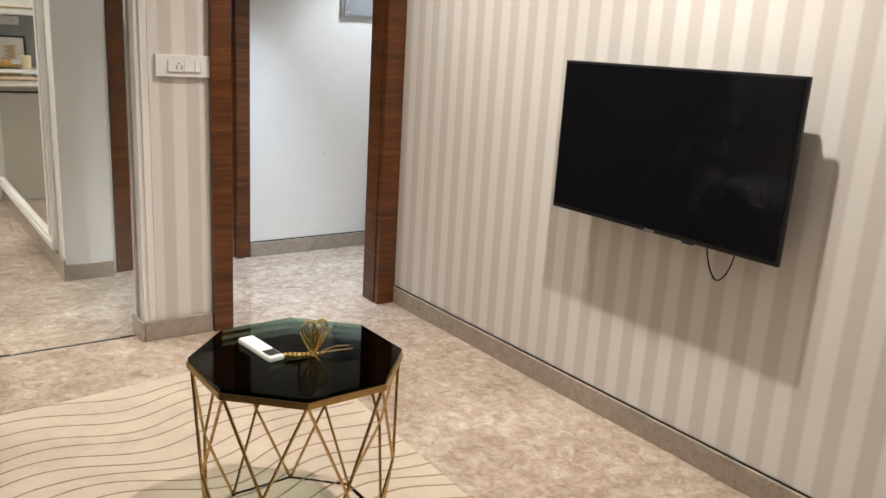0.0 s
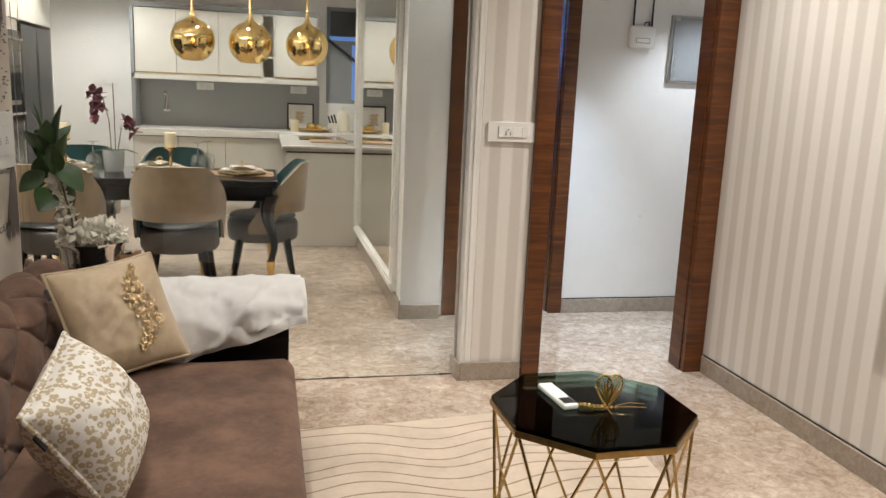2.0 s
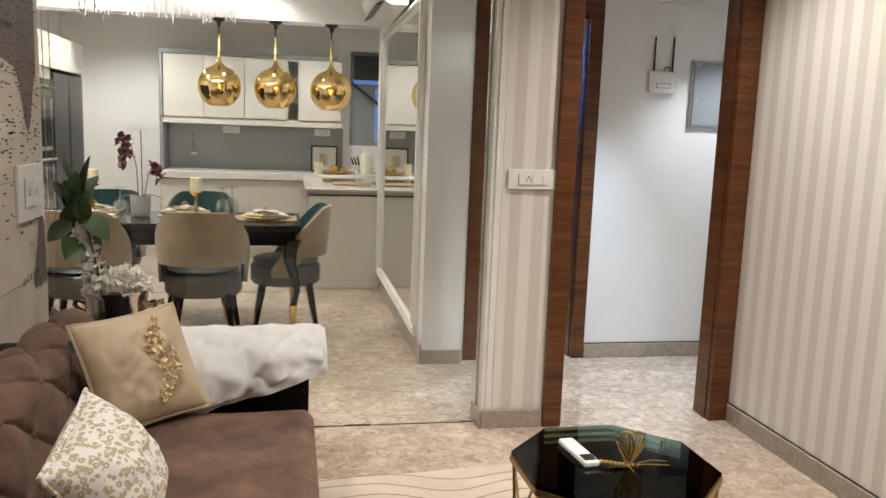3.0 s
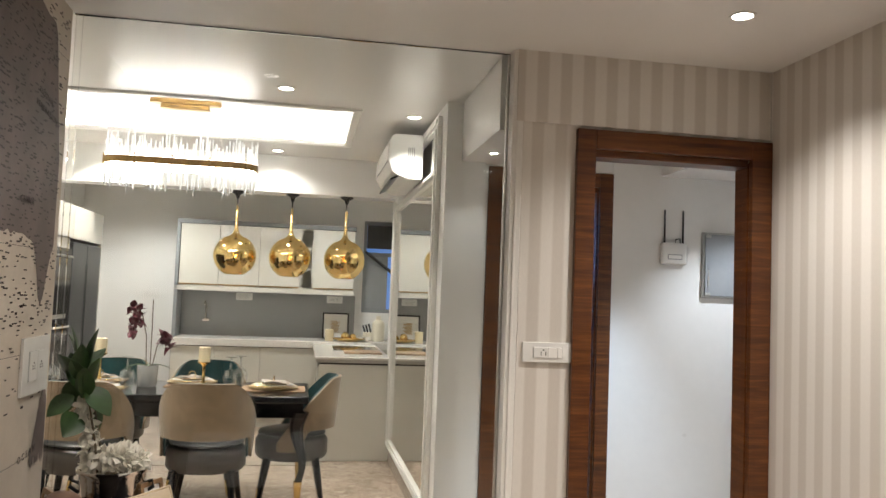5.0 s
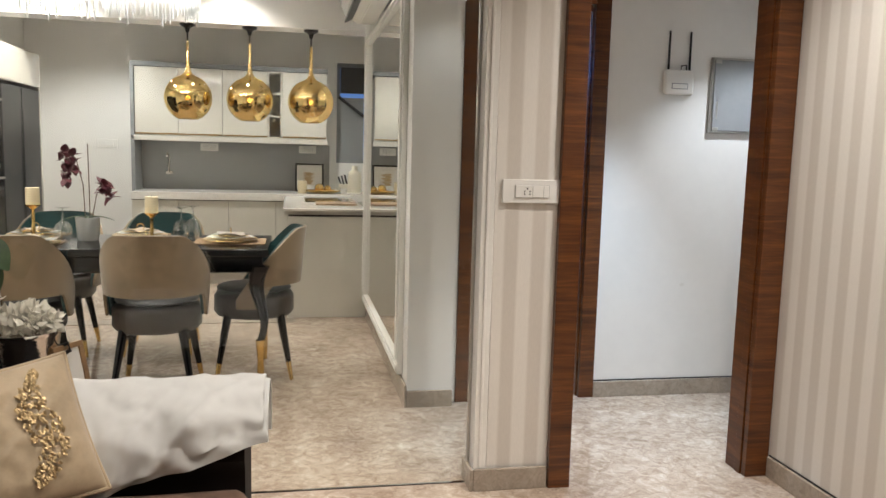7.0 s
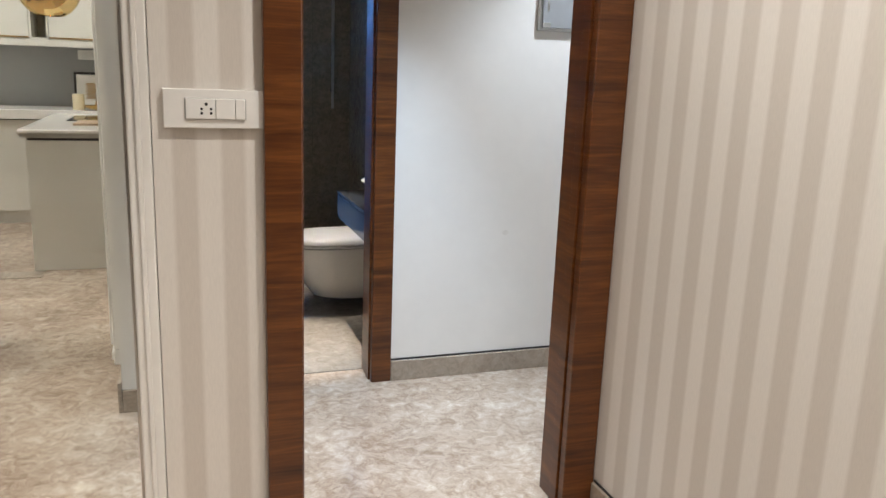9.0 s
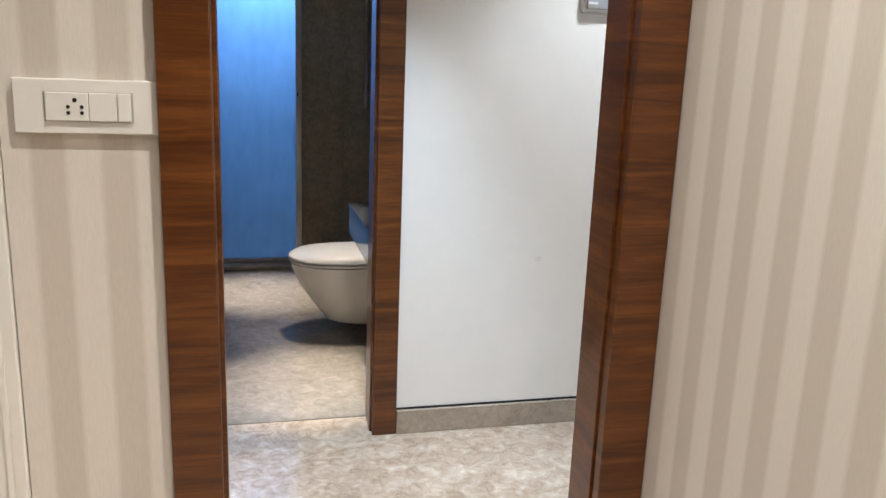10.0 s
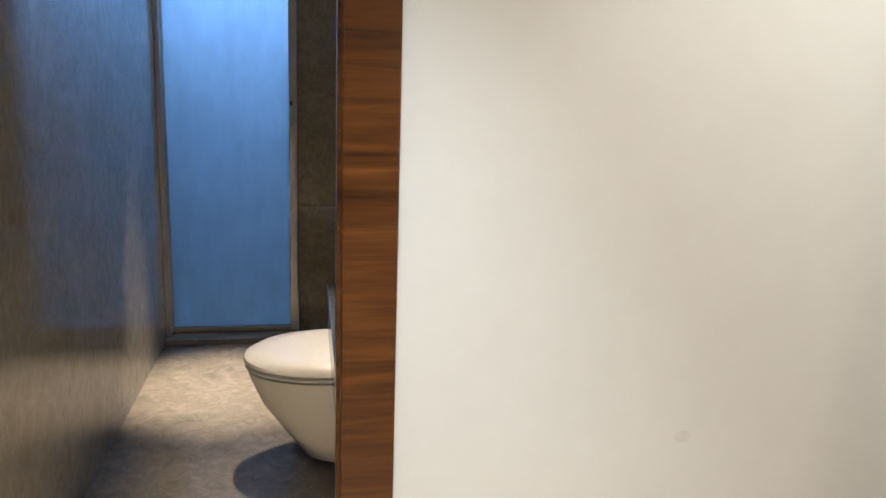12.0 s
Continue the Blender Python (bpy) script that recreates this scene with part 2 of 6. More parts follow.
GOLD = plain("brass", (0.80, 0.56, 0.22), 0.2, 1.0, var=0.15, scale=20)
GOLD_GLASS, _n, _l, _b = material("gold_mirror_glass")
_t, _g, _m = _n.new("ShaderNodeBsdfTransparent"), _n.new("ShaderNodeBsdfGlossy"), _n.new("ShaderNodeMixShader")
_t.inputs[0].default_value, _g.inputs[0].default_value = (0.90, 0.70, 0.32, 1), (0.93, 0.72, 0.33, 1)
_g.inputs["Roughness"].default_value, _m.inputs[0].default_value = 0.02, 0.78
_l.new(_t.outputs[0], _m.inputs[1]), _l.new(_g.outputs[0], _m.inputs[2]), _l.new(_m.outputs[0], _n["Material Output"].inputs[0])
_n.remove(_b)
DARK_GOLD = plain("antique_brass", (0.45, 0.29, 0.11), 0.3, 1.0, var=0.2, scale=30)
BRONZE = plain("bronzed_brass", (0.56, 0.38, 0.16), 0.25, 1.0, var=0.25, scale=40)
STEEL = plain("aluminium", (0.50, 0.485, 0.46), 0.34, 1.0, var=0.08, scale=30)
CHROME = plain("hammered_silver", (0.78, 0.74, 0.69), 0.1, 1.0, var=0.08, bump=0.5, bscale=45)
BLACK_PLASTIC = plain("black_plastic", (0.012, 0.012, 0.013), 0.35, var=0.2, scale=40)
SCREEN = plain("screen_glass", (0.006, 0.006, 0.007), 0.07, var=0.1)
WHITE_PLASTIC = plain("white_plastic", (0.80, 0.79, 0.76), 0.26, var=0.02, scale=20, wear=0.03)
GREY_PANEL = plain("grey_smoked_plastic", (0.27, 0.28, 0.29), 0.25, var=0.05)
# White plastic darkened to paint the shade in the plates' seams.
SEAM_SHADE = plain("seam_shade_grey", (0.42, 0.42, 0.41), 0.4, var=0.04)
LACQUER_CREAM = plain("cream_gloss_lacquer", (0.65, 0.63, 0.565), 0.12, var=0.03, scale=3, coat=0.4)
BACKSPLASH = plain("grey_back_painted_glass", (0.33, 0.335, 0.335), 0.1, var=0.03, scale=3, coat=0.4)
FRIDGE = plain("dark_grey_steel", (0.035, 0.037, 0.040), 0.35, 0.2, var=0.1, scale=8)
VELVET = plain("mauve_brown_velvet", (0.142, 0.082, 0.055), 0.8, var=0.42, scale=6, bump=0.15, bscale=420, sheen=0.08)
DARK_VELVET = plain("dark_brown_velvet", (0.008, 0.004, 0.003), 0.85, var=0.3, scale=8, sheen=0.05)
TAN_VELVET = plain("tan_velvet", (0.25, 0.18, 0.105), 0.6, var=0.2, scale=9, bump=0.12, bscale=400, sheen=0.3)
TEAL_VELVET = plain("teal_velvet", (0.004, 0.048, 0.050), 0.7, var=0.3, scale=9, bump=0.1, bscale=400, sheen=0.1)
GREY_LEATHER = plain("taupe_leather", (0.050, 0.040, 0.033), 0.36, var=0.2, scale=12, bump=0.15, bscale=300)
BEIGE_CLOTH = plain("beige_satin_velvet", (0.47, 0.365, 0.235), 0.55, var=0.15, scale=7, bump=0.2, bscale=300, sheen=0.25)
LEOPARD, TWILL = spotted_fabric(), herringbone_fabric()
RUG_PILE = plain("ivory_wool_pile", (0.50, 0.415, 0.325), 0.95, var=0.12, scale=5, bump=0.5, bscale=260)
RUG_LINE = plain("carved_brown_line", (0.26, 0.185, 0.125), 0.95, var=0.2, scale=20, bump=0.4, bscale=260)
BLACK_LACQUER = plain("black_lacquer", (0.004, 0.004, 0.005), 0.12, var=0.2)
SMOKED_GLASS = glass_material("green_black_glass", (0.50, 0.62, 0.56), 0.01, 1.24)
LEAF = plain("green_leaf", (0.034, 0.074, 0.020), 0.4, var=0.35, scale=14)
STALK = plain("brown_stem", (0.10, 0.075, 0.04), 0.6, var=0.3, scale=30)
PETAL_WHITE = plain("white_petal", (0.76, 0.73, 0.64), 0.7, var=0.12, scale=40)
PETAL_WINE = plain("wine_red_petal", (0.11, 0.013, 0.026), 0.5, var=0.4, scale=60)
WAX = plain("ivory_wax", (0.74, 0.64, 0.43), 0.5, var=0.05)
CERAMIC = plain("white_ceramic", (0.78, 0.76, 0.71), 0.15, var=0.03, coat=0.4)
CREAM_CERAMIC = plain("cream_ceramic", (0.74, 0.69, 0.56), 0.35, var=0.06)
RATTAN = plain("woven_rattan", (0.30, 0.19, 0.10), 0.7, var=0.5, scale=60, bump=0.6, bscale=250)
LINEN = plain("grey_linen", (0.42, 0.37, 0.32), 0.8, var=0.15, scale=40)
MAP_PAPER = plain("map_paper", (0.60, 0.53, 0.445), 0.6, var=0.06, scale=6)
MAP_LAND = plain("map_land", (0.165, 0.13, 0.12), 0.6, var=0.2, scale=5)
MAP_INK = plain("map_ink", (0.055, 0.043, 0.04), 0.6, var=0.1)
BOARD_WOOD = plain("pale_board_wood", (0.42, 0.29, 0.18), 0.5, var=0.2, scale=14, stretch=(1, 8, 1))
FROSTED = frosted_material("frosted_glass", (0.75, 0.88, 1.0))
LAMP_FACE = glow("lamp_face", (1.0, 0.93, 0.82), 14)
BULB = glow("warm_bulb", (1.0, 0.88, 0.64), 90)
LED = glow("led_strip", (1.0, 0.93, 0.84), 30)
COVE_LED = glow("cove_led", (1.0, 0.95, 0.88), 10)
SKY_GLOW = glow("daylight_backdrop", (0.25, 0.48, 1.0), 0.3)
CRYSTAL_ROD = frosted_material("crystal_rod", (0.98, 0.98, 0.98))

for _m, _s in ((SCREEN, 0.2), (DARK_VELVET, 0.15), (BLACK_LACQUER, 0.35), (BLACK_PLASTIC, 0.35), (VELVET, 0.25)):
    _m.node_tree.nodes["Principled BSDF"].inputs["Specular IOR Level"].default_value = _s

# ---- builders ----


def mesh_object(name, bm, mat, smooth=False):
    me = bpy.data.meshes.new(name)
    bm.normal_update()
    bm.to_mesh(me)
    bm.free()
    if smooth:
        me.shade_smooth()
        me.set_sharp_from_angle(angle=radians(40))
    me.materials.append(mat)
    return new(name, me)


def part(name, bm, mat, parent, label="", smooth=False):
    ob = mesh_object(name, bm, mat, smooth)
    ob.parent = parent
    return tagged(ob, label)


def thing(name, loc, label, category, group="", turn=0):
    ob = new(name)
    ob.matrix_world = pose(*loc, 0, 0, turn)
    ob.empty_display_size = 0.1
    return tagged(ob, label, category, group)


def box(x0, x1, y0, y1, z0, z1, bevel=0.0, bm=None, segs=2):
    bm = bm or bmesh.new()
    r = bmesh.ops.create_cube(bm, size=1, matrix=Matrix.LocRotScale(((x0 + x1) / 2, (y0 + y1) / 2, (z0 + z1) / 2), None, (x1 - x0, y1 - y0, z1 - z0)))
    if bevel:
        es = list({e for v in r["verts"] for e in v.link_edges})
        bmesh.ops.bevel(bm, geom=es, offset=bevel, segments=segs, affect="EDGES", profile=0.5)
    return bm


def lathe(profile, n=32, bm=None, at=(0, 0, 0)):
    """Turn (radius, z) pairs round the z axis."""
    bm = bm or bmesh.new()
    rings = []
    for r, z in profile:
        if r < 1e-5:
            rings.append([bm.verts.new((at[0], at[1], at[2] + z))] * n)
        else:
            rings.append([bm.verts.new((at[0] + r * math.cos(2 * math.pi * i / n), at[1] + r * math.sin(2 * math.pi * i / n), at[2] + z)) for i in range(n)])
    for a, b in zip(rings, rings[1:]):
        for i in range(n):
            q = []
            for v in (a[i], a[(i + 1) % n], b[(i + 1) % n], b[i]):
                if v not in q:
                    q.append(v)
            if len(q) > 2:
                bm.faces.new(q)
    return bm


def tube(points, radius, n=8, bm=None, taper=None):
    """A rod along points, closed at its ends."""
    bm = bm or bmesh.new()
    pts = [Vector(p) for p in points]
    rings = []
    for k, p in enumerate(pts):
        d = (pts[min(k + 1, len(pts) - 1)] - pts[max(k - 1, 0)]).normalized()
        u = d.cross(Vector((0, 0, 1)) if abs(d.z) < 0.95 else Vector((1, 0, 0))).normalized()
        w = d.cross(u)
        r = radius if taper is None else radius + (taper - radius) * k / (len(pts) - 1)
        rings.append([bm.verts.new(p + r * (math.cos(2 * math.pi * i / n) * u + math.sin(2 * math.pi * i / n) * w)) for i in range(n)])
    for a, b in zip(rings, rings[1:]):
        for i in range(n):
            bm.faces.new((a[i], a[(i + 1) % n], b[(i + 1) % n], b[i]))
    bm.faces.new(rings[0][::-1])
    bm.faces.new(rings[-1])
    bmesh.ops.recalc_face_normals(bm, faces=bm.faces)
    return bm


def grid_surface(fn, nu, nv, thick=0.0, bm=None):
    """A sheet from fn(u, v) -> point, u and v from 0 to 1, thickened downwards along its normals."""
    bm = bm or bmesh.new()
    vs = [[bm.verts.new(fn(i / nu, j / nv)) for j in range(nv + 1)] for i in range(nu + 1)]
    for i in range(nu):
        for j in range(nv):
            bm.faces.new((vs[i][j], vs[i + 1][j], vs[i + 1][j + 1], vs[i][j + 1]))
    if thick:
        bm.normal_update()
        back = [[bm.verts.new(v.co - v.normal * thick) for v in row] for row in vs]
        for i in range(nu):
            for j in range(nv):
                bm.faces.new((back[i][j], back[i][j + 1], back[i + 1][j + 1], back[i + 1][j]))
        for i in range(nu):
            for j in (0, nv):
                bm.faces.new((vs[i][j], back[i][j], back[i + 1][j], vs[i + 1][j]))
        for j in range(nv):
            for i in (0, nu):
                bm.faces.new((vs[i][j], vs[i][j + 1], back[i][j + 1], back[i][j]))
        bmesh.ops.recalc_face_normals(bm, faces=bm.faces)
    return bm


def structure(name, bm, mat, label, category="structure", smooth=False):
    return tagged(mesh_object(name, bm, mat, smooth), label, category, "", "structure")


# ---- the shell ----
XL, XR, YD = -0.25, 2.80, 4.11       # map wall, television wall, door wall (living side)
YB = 5.165                           # back wall of the corridor
XM = 1.46                            # mirror wall of the dining room
structure("floor", box(-1.8, 4.4, -1.4, 9.6, -0.1, 0.0), FLOOR_STONE, "polished beige marble floor with brown veins", "floor")
structure("floor_threshold", box(-1.57, 0.915, 7.12, 7.27, 0.0, 0.004), SKIRT_STONE, "darker marble strip set in the floor before the kitchen", "threshold")
structure("wall_east", box(XR, XR + 0.14, -1.4, YD + 0.13, 0, CEIL + 0.2), WALLPAPER, "wall with cream and beige striped wallpaper", "wall")
structure("wall_south", box(-0.4, XR + 0.14, -1.54, -1.4, 0, CEIL + 0.2), WALLPAPER, "plain wall that closes the living room", "wall")
wall_map = structure("wall_west", box(XL - 0.14, XL, -1.4, 4.15, 0, CEIL + 0.2), MAP_PAPER, "wall papered with a sepia world map", "wall")
# door wall with its opening
DX0, DX1, DTOP = 1.925, 2.726, 2.045
bm = box(1.624, DX0 - 0.005, YD, YD + 0.13, 0, CEIL + 0.2)
box(DX1 + 0.005, XR - 0.002, YD, YD + 0.13, 0, CEIL + 0.2, 0, bm)
box(DX0 - 0.005, DX1 + 0.005, YD, YD + 0.13, DTOP + 0.005, CEIL + 0.2, 0, bm)
structure("wall_north", bm, WALLPAPER, "striped wallpaper wall pierced by a timber-framed doorway", "wall")
structure("wall_north_lintel", box(1.59, XR - 0.003, YD - 0.013, YD - 0.001, 2.135, CEIL - 0.001), WALLPAPER, "wallpapered beam face above the doorway", "wall")
structure("wall_end_trim", box(1.572, 1.622, YD - 0.006, YD + 0.13, 0, CEIL - 0.001, 0.004), TRIM_WHITE, "white lacquered end post of the wall", "trim")
structure("wall_end_bead", box(1.590, 1.602, YD - 0.012, YD - 0.0065, 0.09, CEIL - 0.001, 0.003), TRIM_WHITE, "thin white bead on the end post", "trim")
# corridor
structure("wall_corridor_back", box(2.47, 4.4, YB, YB + 0.14, 0, CEIL + 0.2), WHITE_PAINT, "white painted corridor wall", "wall")
structure("wall_corridor_nib", box(1.693, 1.719, YB, YB + 0.14, 0, 2.114), WHITE_PAINT, "narrow white wall beside the bathroom door frame", "wall")
structure("wall_corridor_lintel", box(1.69, 2.469, YB, YB + 0.14, 2.115, CEIL + 0.2), WHITE_PAINT, "white wall above the bathroom door", "wall")
structure("wall_corridor_end", box(4.26, 4.4, YD - 0.1, YB - 0.001, 0, CEIL), WHITE_PAINT, "white wall that ends the corridor", "wall")
structure("wall_corridor_front", box(XR + 0.141, 4.259, YD, YD + 0.13, 0, CEIL), WHITE_PAINT, "white corridor wall behind the living room", "wall")
# mirror wall with its end
structure("wall_mirror", box(XM, 1.689, 5.105, 7.70, 0, CEIL), WHITE_PAINT, "white wall between dining room and bathroom", "wall")
# dining room and kitchen
structure("wall_dining_west", box(-1.71, -1.57, 4.0, 9.54, 0, CEIL), WHITE_PAINT, "white dining room wall", "wall")
structure("wall_dining_south", box(-1.569, XL - 0.141, 4.05, 4.15, 0, CEIL), WHITE_PAINT, "white wall behind the map wall", "wall")
bm = box(-1.57, 1.33, 9.4, 9.54, 0, CEIL)
box(1.33, 2.05, 9.4, 9.54, 0, 1.15, 0, bm)
box(1.33, 2.05, 9.4, 9.54, 2.15, CEIL, 0, bm)
box(1.72, 2.05, 9.4, 9.54, 1.15, 2.15, 0, bm)
structure("wall_kitchen_back", bm, WHITE_PAINT, "white kitchen wall with a small window", "wall")
structure("wall_kitchen_east", box(1.74, 1.78, 7.751, 9.399, 0, CEIL), WHITE_PAINT, "white kitchen side wall", "wall")
structure("wall_kitchen_south", box(XM, 1.739, 7.701, 7.75, 0, CEIL), WHITE_PAINT, "white wall behind the peninsula", "wall")
structure("beam", box(-1.569, XM - 0.001, 7.27, 7.5, 2.15, CEIL - 0.001), CEILING_PAINT, "white beam between dining room and kitchen", "beam")
# ceilings
TX0, TX1, TY0, TY1, TZ = -1.2, 1.005, 5.45, 6.67, 2.58
structure("ceiling", box(-0.4, XR + 0.14, -1.54, YD + 0.07, CEIL, CEIL + 0.1), CEILING_PAINT, "smooth white living room ceiling", "ceiling")
bm = box(-1.71, 1.545, YD + 0.074, TY0, CEIL, CEIL + 0.25)
box(-1.71, 1.545, TY1, 7.75, CEIL, CEIL + 0.25, 0, bm)
box(-1.71, TX0, TY0, TY1, CEIL, CEIL + 0.25, 0, bm)
box(TX1, 1.545, TY0, TY1, CEIL, CEIL + 0.25, 0, bm)
box(TX0, TX1, TY0, TY1, TZ, CEIL + 0.25, 0, bm)
structure("ceiling_dining", bm, CEILING_PAINT, "white ceiling with a lit recessed tray", "ceiling")
structure("ceiling_kitchen", box(-1.71, 2.19, 7.75, 9.54, CEIL, CEIL + 0.1), CEILING_PAINT, "white kitchen ceiling", "ceiling")
structure("ceiling_corridor_low", box(1.55, 1.93, YD + 0.131, YB - 0.001, 2.12, CEIL + 0.1), CEILING_PAINT, "lowered white ceiling at the bathroom door", "ceiling")
structure("ceiling_corridor", box(1.931, 2.77, YD + 0.131, YB - 0.001, 2.30, CEIL + 0.1), CEILING_PAINT, "white corridor ceiling", "ceiling")
structure("ceiling_corridor_end", box(2.771, 4.4, YD + 0.131, YB - 0.001, 2.12, CEIL + 0.1), CEILING_PAINT, "boxed-down white corridor ceiling", "ceiling")
structure("ceiling_joint", box(XL, 1.571, YD + 0.07, YD + 0.074, CEIL - 0.004, CEIL + 0.02), BLACK_PLASTIC, "dark shadow joint in the ceiling over the glass", "trim")
structure("floor_joint", box(XL, 1.556, YD + 0.068, YD + 0.076, 0.0, 0.003), BLACK_PLASTIC, "dark channel in the floor under the glass", "trim")
# cove: stepped moulding and light strip
bm = bmesh.new()
for a0, a1, b0, b1 in ((TX0, TX1, TY0, TY0 + 0.05), (TX0, TX1, TY1 - 0.05, TY1), (TX0, TX0 + 0.05, TY0 + 0.05, TY1 - 0.05), (TX1 - 0.05, TX1, TY0 + 0.05, TY1 - 0.05)):
    box(a0, a1, b0, b1, CEIL - 0.012, CEIL + 0.018, 0.006, bm)
structure("cove_moulding", bm, TRIM_WHITE, "white stepped moulding round the ceiling tray", "moulding")
bm = bmesh.new()
for a0, a1, b0, b1 in ((TX0, TX1, TY0 + 0.002, TY0 + 0.02), (TX0, TX1, TY1 - 0.02, TY1 - 0.002), (TX1 - 0.02, TX1 - 0.002, TY0 + 0.03, TY1 - 0.03), (TX0 + 0.002, TX0 + 0.02, TY0 + 0.03, TY1 - 0.03)):
    box(a0 + 0.003, a1 - 0.003, b0, b1, CEIL + 0.03, CEIL + 0.045, 0, bm)
structure("cove_light", bm, COVE_LED, "glowing strip hidden in the ceiling tray", "light strip")
# bathroom
BX0, BX1 = 1.73, 2.80
structure("wall_bath_west", box(1.69, BX0, YB + 0.141, 7.75, 0, 2.35), GREY_STONE, "polished grey-brown stone bathroom wall", "wall")
structure("wall_bath_east", box(BX1, BX1 + 0.1, YB + 0.141, 7.75, 0, 2.35), BATH_STONE, "brown marble bathroom wall", "wall")
structure("wall_bath_north", box(2.30, BX1, 7.55, 7.68, 0, 2.35), BATH_STONE, "brown marble wall beside the frosted door", "wall")
structure("ceiling_bath", box(1.69, BX1 + 0.1, YB + 0.141, 7.75, 2.30, 2.40), CEILING_PAINT, "white bathroom ceiling", "ceiling")
structure("floor_bath", box(BX0, BX1, YB + 0.142, 7.55, 0.0, 0.004), BATH_FLOOR, "polished grey-beige marble bathroom floor", "floor")
structure("bath_kerb", box(BX0, 2.30, 7.42, 7.56, 0, 0.026, 0.004), GREY_STONE, "low stone kerb before the frosted door", "kerb")
# skirtings
SK = 0.085
structure("baseboard_east", box(XR - 0.014, XR - 0.001, -1.4, YD - 0.034, 0, SK, 0.003), SKIRT_STONE, "grey-brown marble skirting", "baseboard")
structure("baseboard_north", box(1.571, 1.859, YD - 0.022, YD - 0.008, 0, SK, 0.003), SKIRT_STONE, "grey-brown marble skirting", "baseboard")
structure("baseboard_post", box(1.557, 1.570, YD - 0.022, YD + 0.13, 0, SK, 0.003), SKIRT_STONE, "grey-brown marble skirting round the post", "baseboard")
structure("baseboard_corridor", box(2.472, 4.25, YB - 0.014, YB - 0.001, 0, SK, 0.003), SKIRT_STONE, "grey-brown marble skirting under a shadow line", "baseboard")
structure("baseboard_groove", box(2.472, 4.25, YB - 0.004, YB - 0.001, SK + 0.001, SK + 0.007), BLACK_PLASTIC, "thin dark shadow line above the skirting", "trim")
structure("baseboard_groove_living", box(XR - 0.005, XR - 0.001, -1.4, YD - 0.034, SK + 0.001, SK + 0.006), BLACK_PLASTIC, "thin dark shadow line above the skirting", "trim")
structure("baseboard_mirror", box(XM - 0.014, XM - 0.001, 5.09, 7.262, 0, SK + 0.03, 0.003), SKIRT_STONE, "grey-brown marble skirting", "baseboard")
structure("baseboard_mirror_end", box(XM, 1.692, 5.09, 5.104, 0, SK, 0.003), SKIRT_STONE, "grey-brown marble skirting", "baseboard")


def door_frame(name, x0, x1, y0, y1, top, wide, label, stop=(0.008, 0.004)):
    """Timber architraves round an opening x0..x1, a dark rebate, and a deeper jamb that stands proud into it; y0 is the face that the camera meets."""
    ob = thing(name, ((x0 + x1) / 2, y0, 0), label, "door frame")
    ob["kind"] = "structure"
    h = (x1 - x0) / 2
    for s, proud, w in ((-1, stop[0], wide[0]), (1, stop[1], wide[1])):
        a, b = sorted((s * h, s * (h + w)))
        part("architrave", box(a, b, 0, 0.03, 0, top + wide[2], 0.003), WALNUT, ob)
        a, b = sorted((s * (h + 0.016), s * (h + 0.028)))
        part("rebate", box(a, b, 0.031, 0.064, 0, top, 0.002), WALNUT, ob)
        a, b = sorted((s * (h - proud), s * (h + 0.004)))
        part("stop", box(a, b, 0.036, 0.075, 0, top - 0.012, 0.001), WALNUT, ob, "proud door stop")
        a, b = sorted((s * (h - proud + 0.004), s * (h + 0.02)))
        part("jamb", box(a, b, 0.0755, y1 - y0, 0, top, 0.003), WALNUT, ob)
    part("head_architrave", box(-h + 0.001, h - 0.001, 0, 0.03, top, top + wide[2], 0.003), WALNUT, ob)
    part("head", box(-h + stop[0] - 0.002, h - stop[1] + 0.002, 0.036, y1 - y0, top - 0.03, top + 0.004, 0.003), WALNUT, ob)
    return ob


door_frame("door_frame_living", 1.950, 2.698, YD - 0.03, YD + 0.119, 2.035, (0.086, 0.099, 0.085), "dark walnut door frame with stepped jambs")
door_frame("door_frame_bathroom", 1.803, 2.39, YB - 0.012, YB + 0.15, 2.03, (0.083, 0.081, 0.083), "dark walnut frame of the open bathroom doorway", (0.006, 0.006))

# glass screen between living and dining room
ob = thing("glass_partition", (0.65, YD + 0.072, 0), "clear floor-to-ceiling glass screen between the rooms", "glass partition")
for a, b in ((-0.895, -0.872), (-0.869, 0.911)):
    g = part("pane", box(a, b, -0.005, 0.005, 0.004, CEIL - 0.005), GLASS, ob)
    g.visible_shadow = False
part("channel", box(0.912, 0.9215, -0.012, 0.012, 0.09, CEIL - 0.005), STEEL, ob, "slim aluminium edge channel")

# ---- living room ----


def lamp_disc(x, y, z, r=0.038, group="ceiling spots"):
    ob = thing("ceiling_spot", (x, y, z), "small round recessed ceiling spot, lit, with a white rim", "ceiling light", group)
    part("rim", lathe([(r, 0), (r + 0.012, 0), (r + 0.012, -0.005), (r, -0.004), (r, 0)], 28), WHITE_PLASTIC, ob)
    part("lens", lathe([(0, -0.002), (r - 0.001, -0.002), (r - 0.001, -0.0005), (0, -0.0005)], 28), LAMP_FACE, ob, "glowing lens")


# The added living room fill spots get discs too.
for px, py in LIVING_SPOTS + DINING_SPOTS + KITCHEN_SPOTS:
    lamp_disc(px, py, CEIL)
lamp_disc(*HALL_SPOTS[0], 2.12, 0.022)
lamp_disc(*HALL_SPOTS[1], 2.30)
lamp_disc(*HALL_SPOTS[2], 2.12)
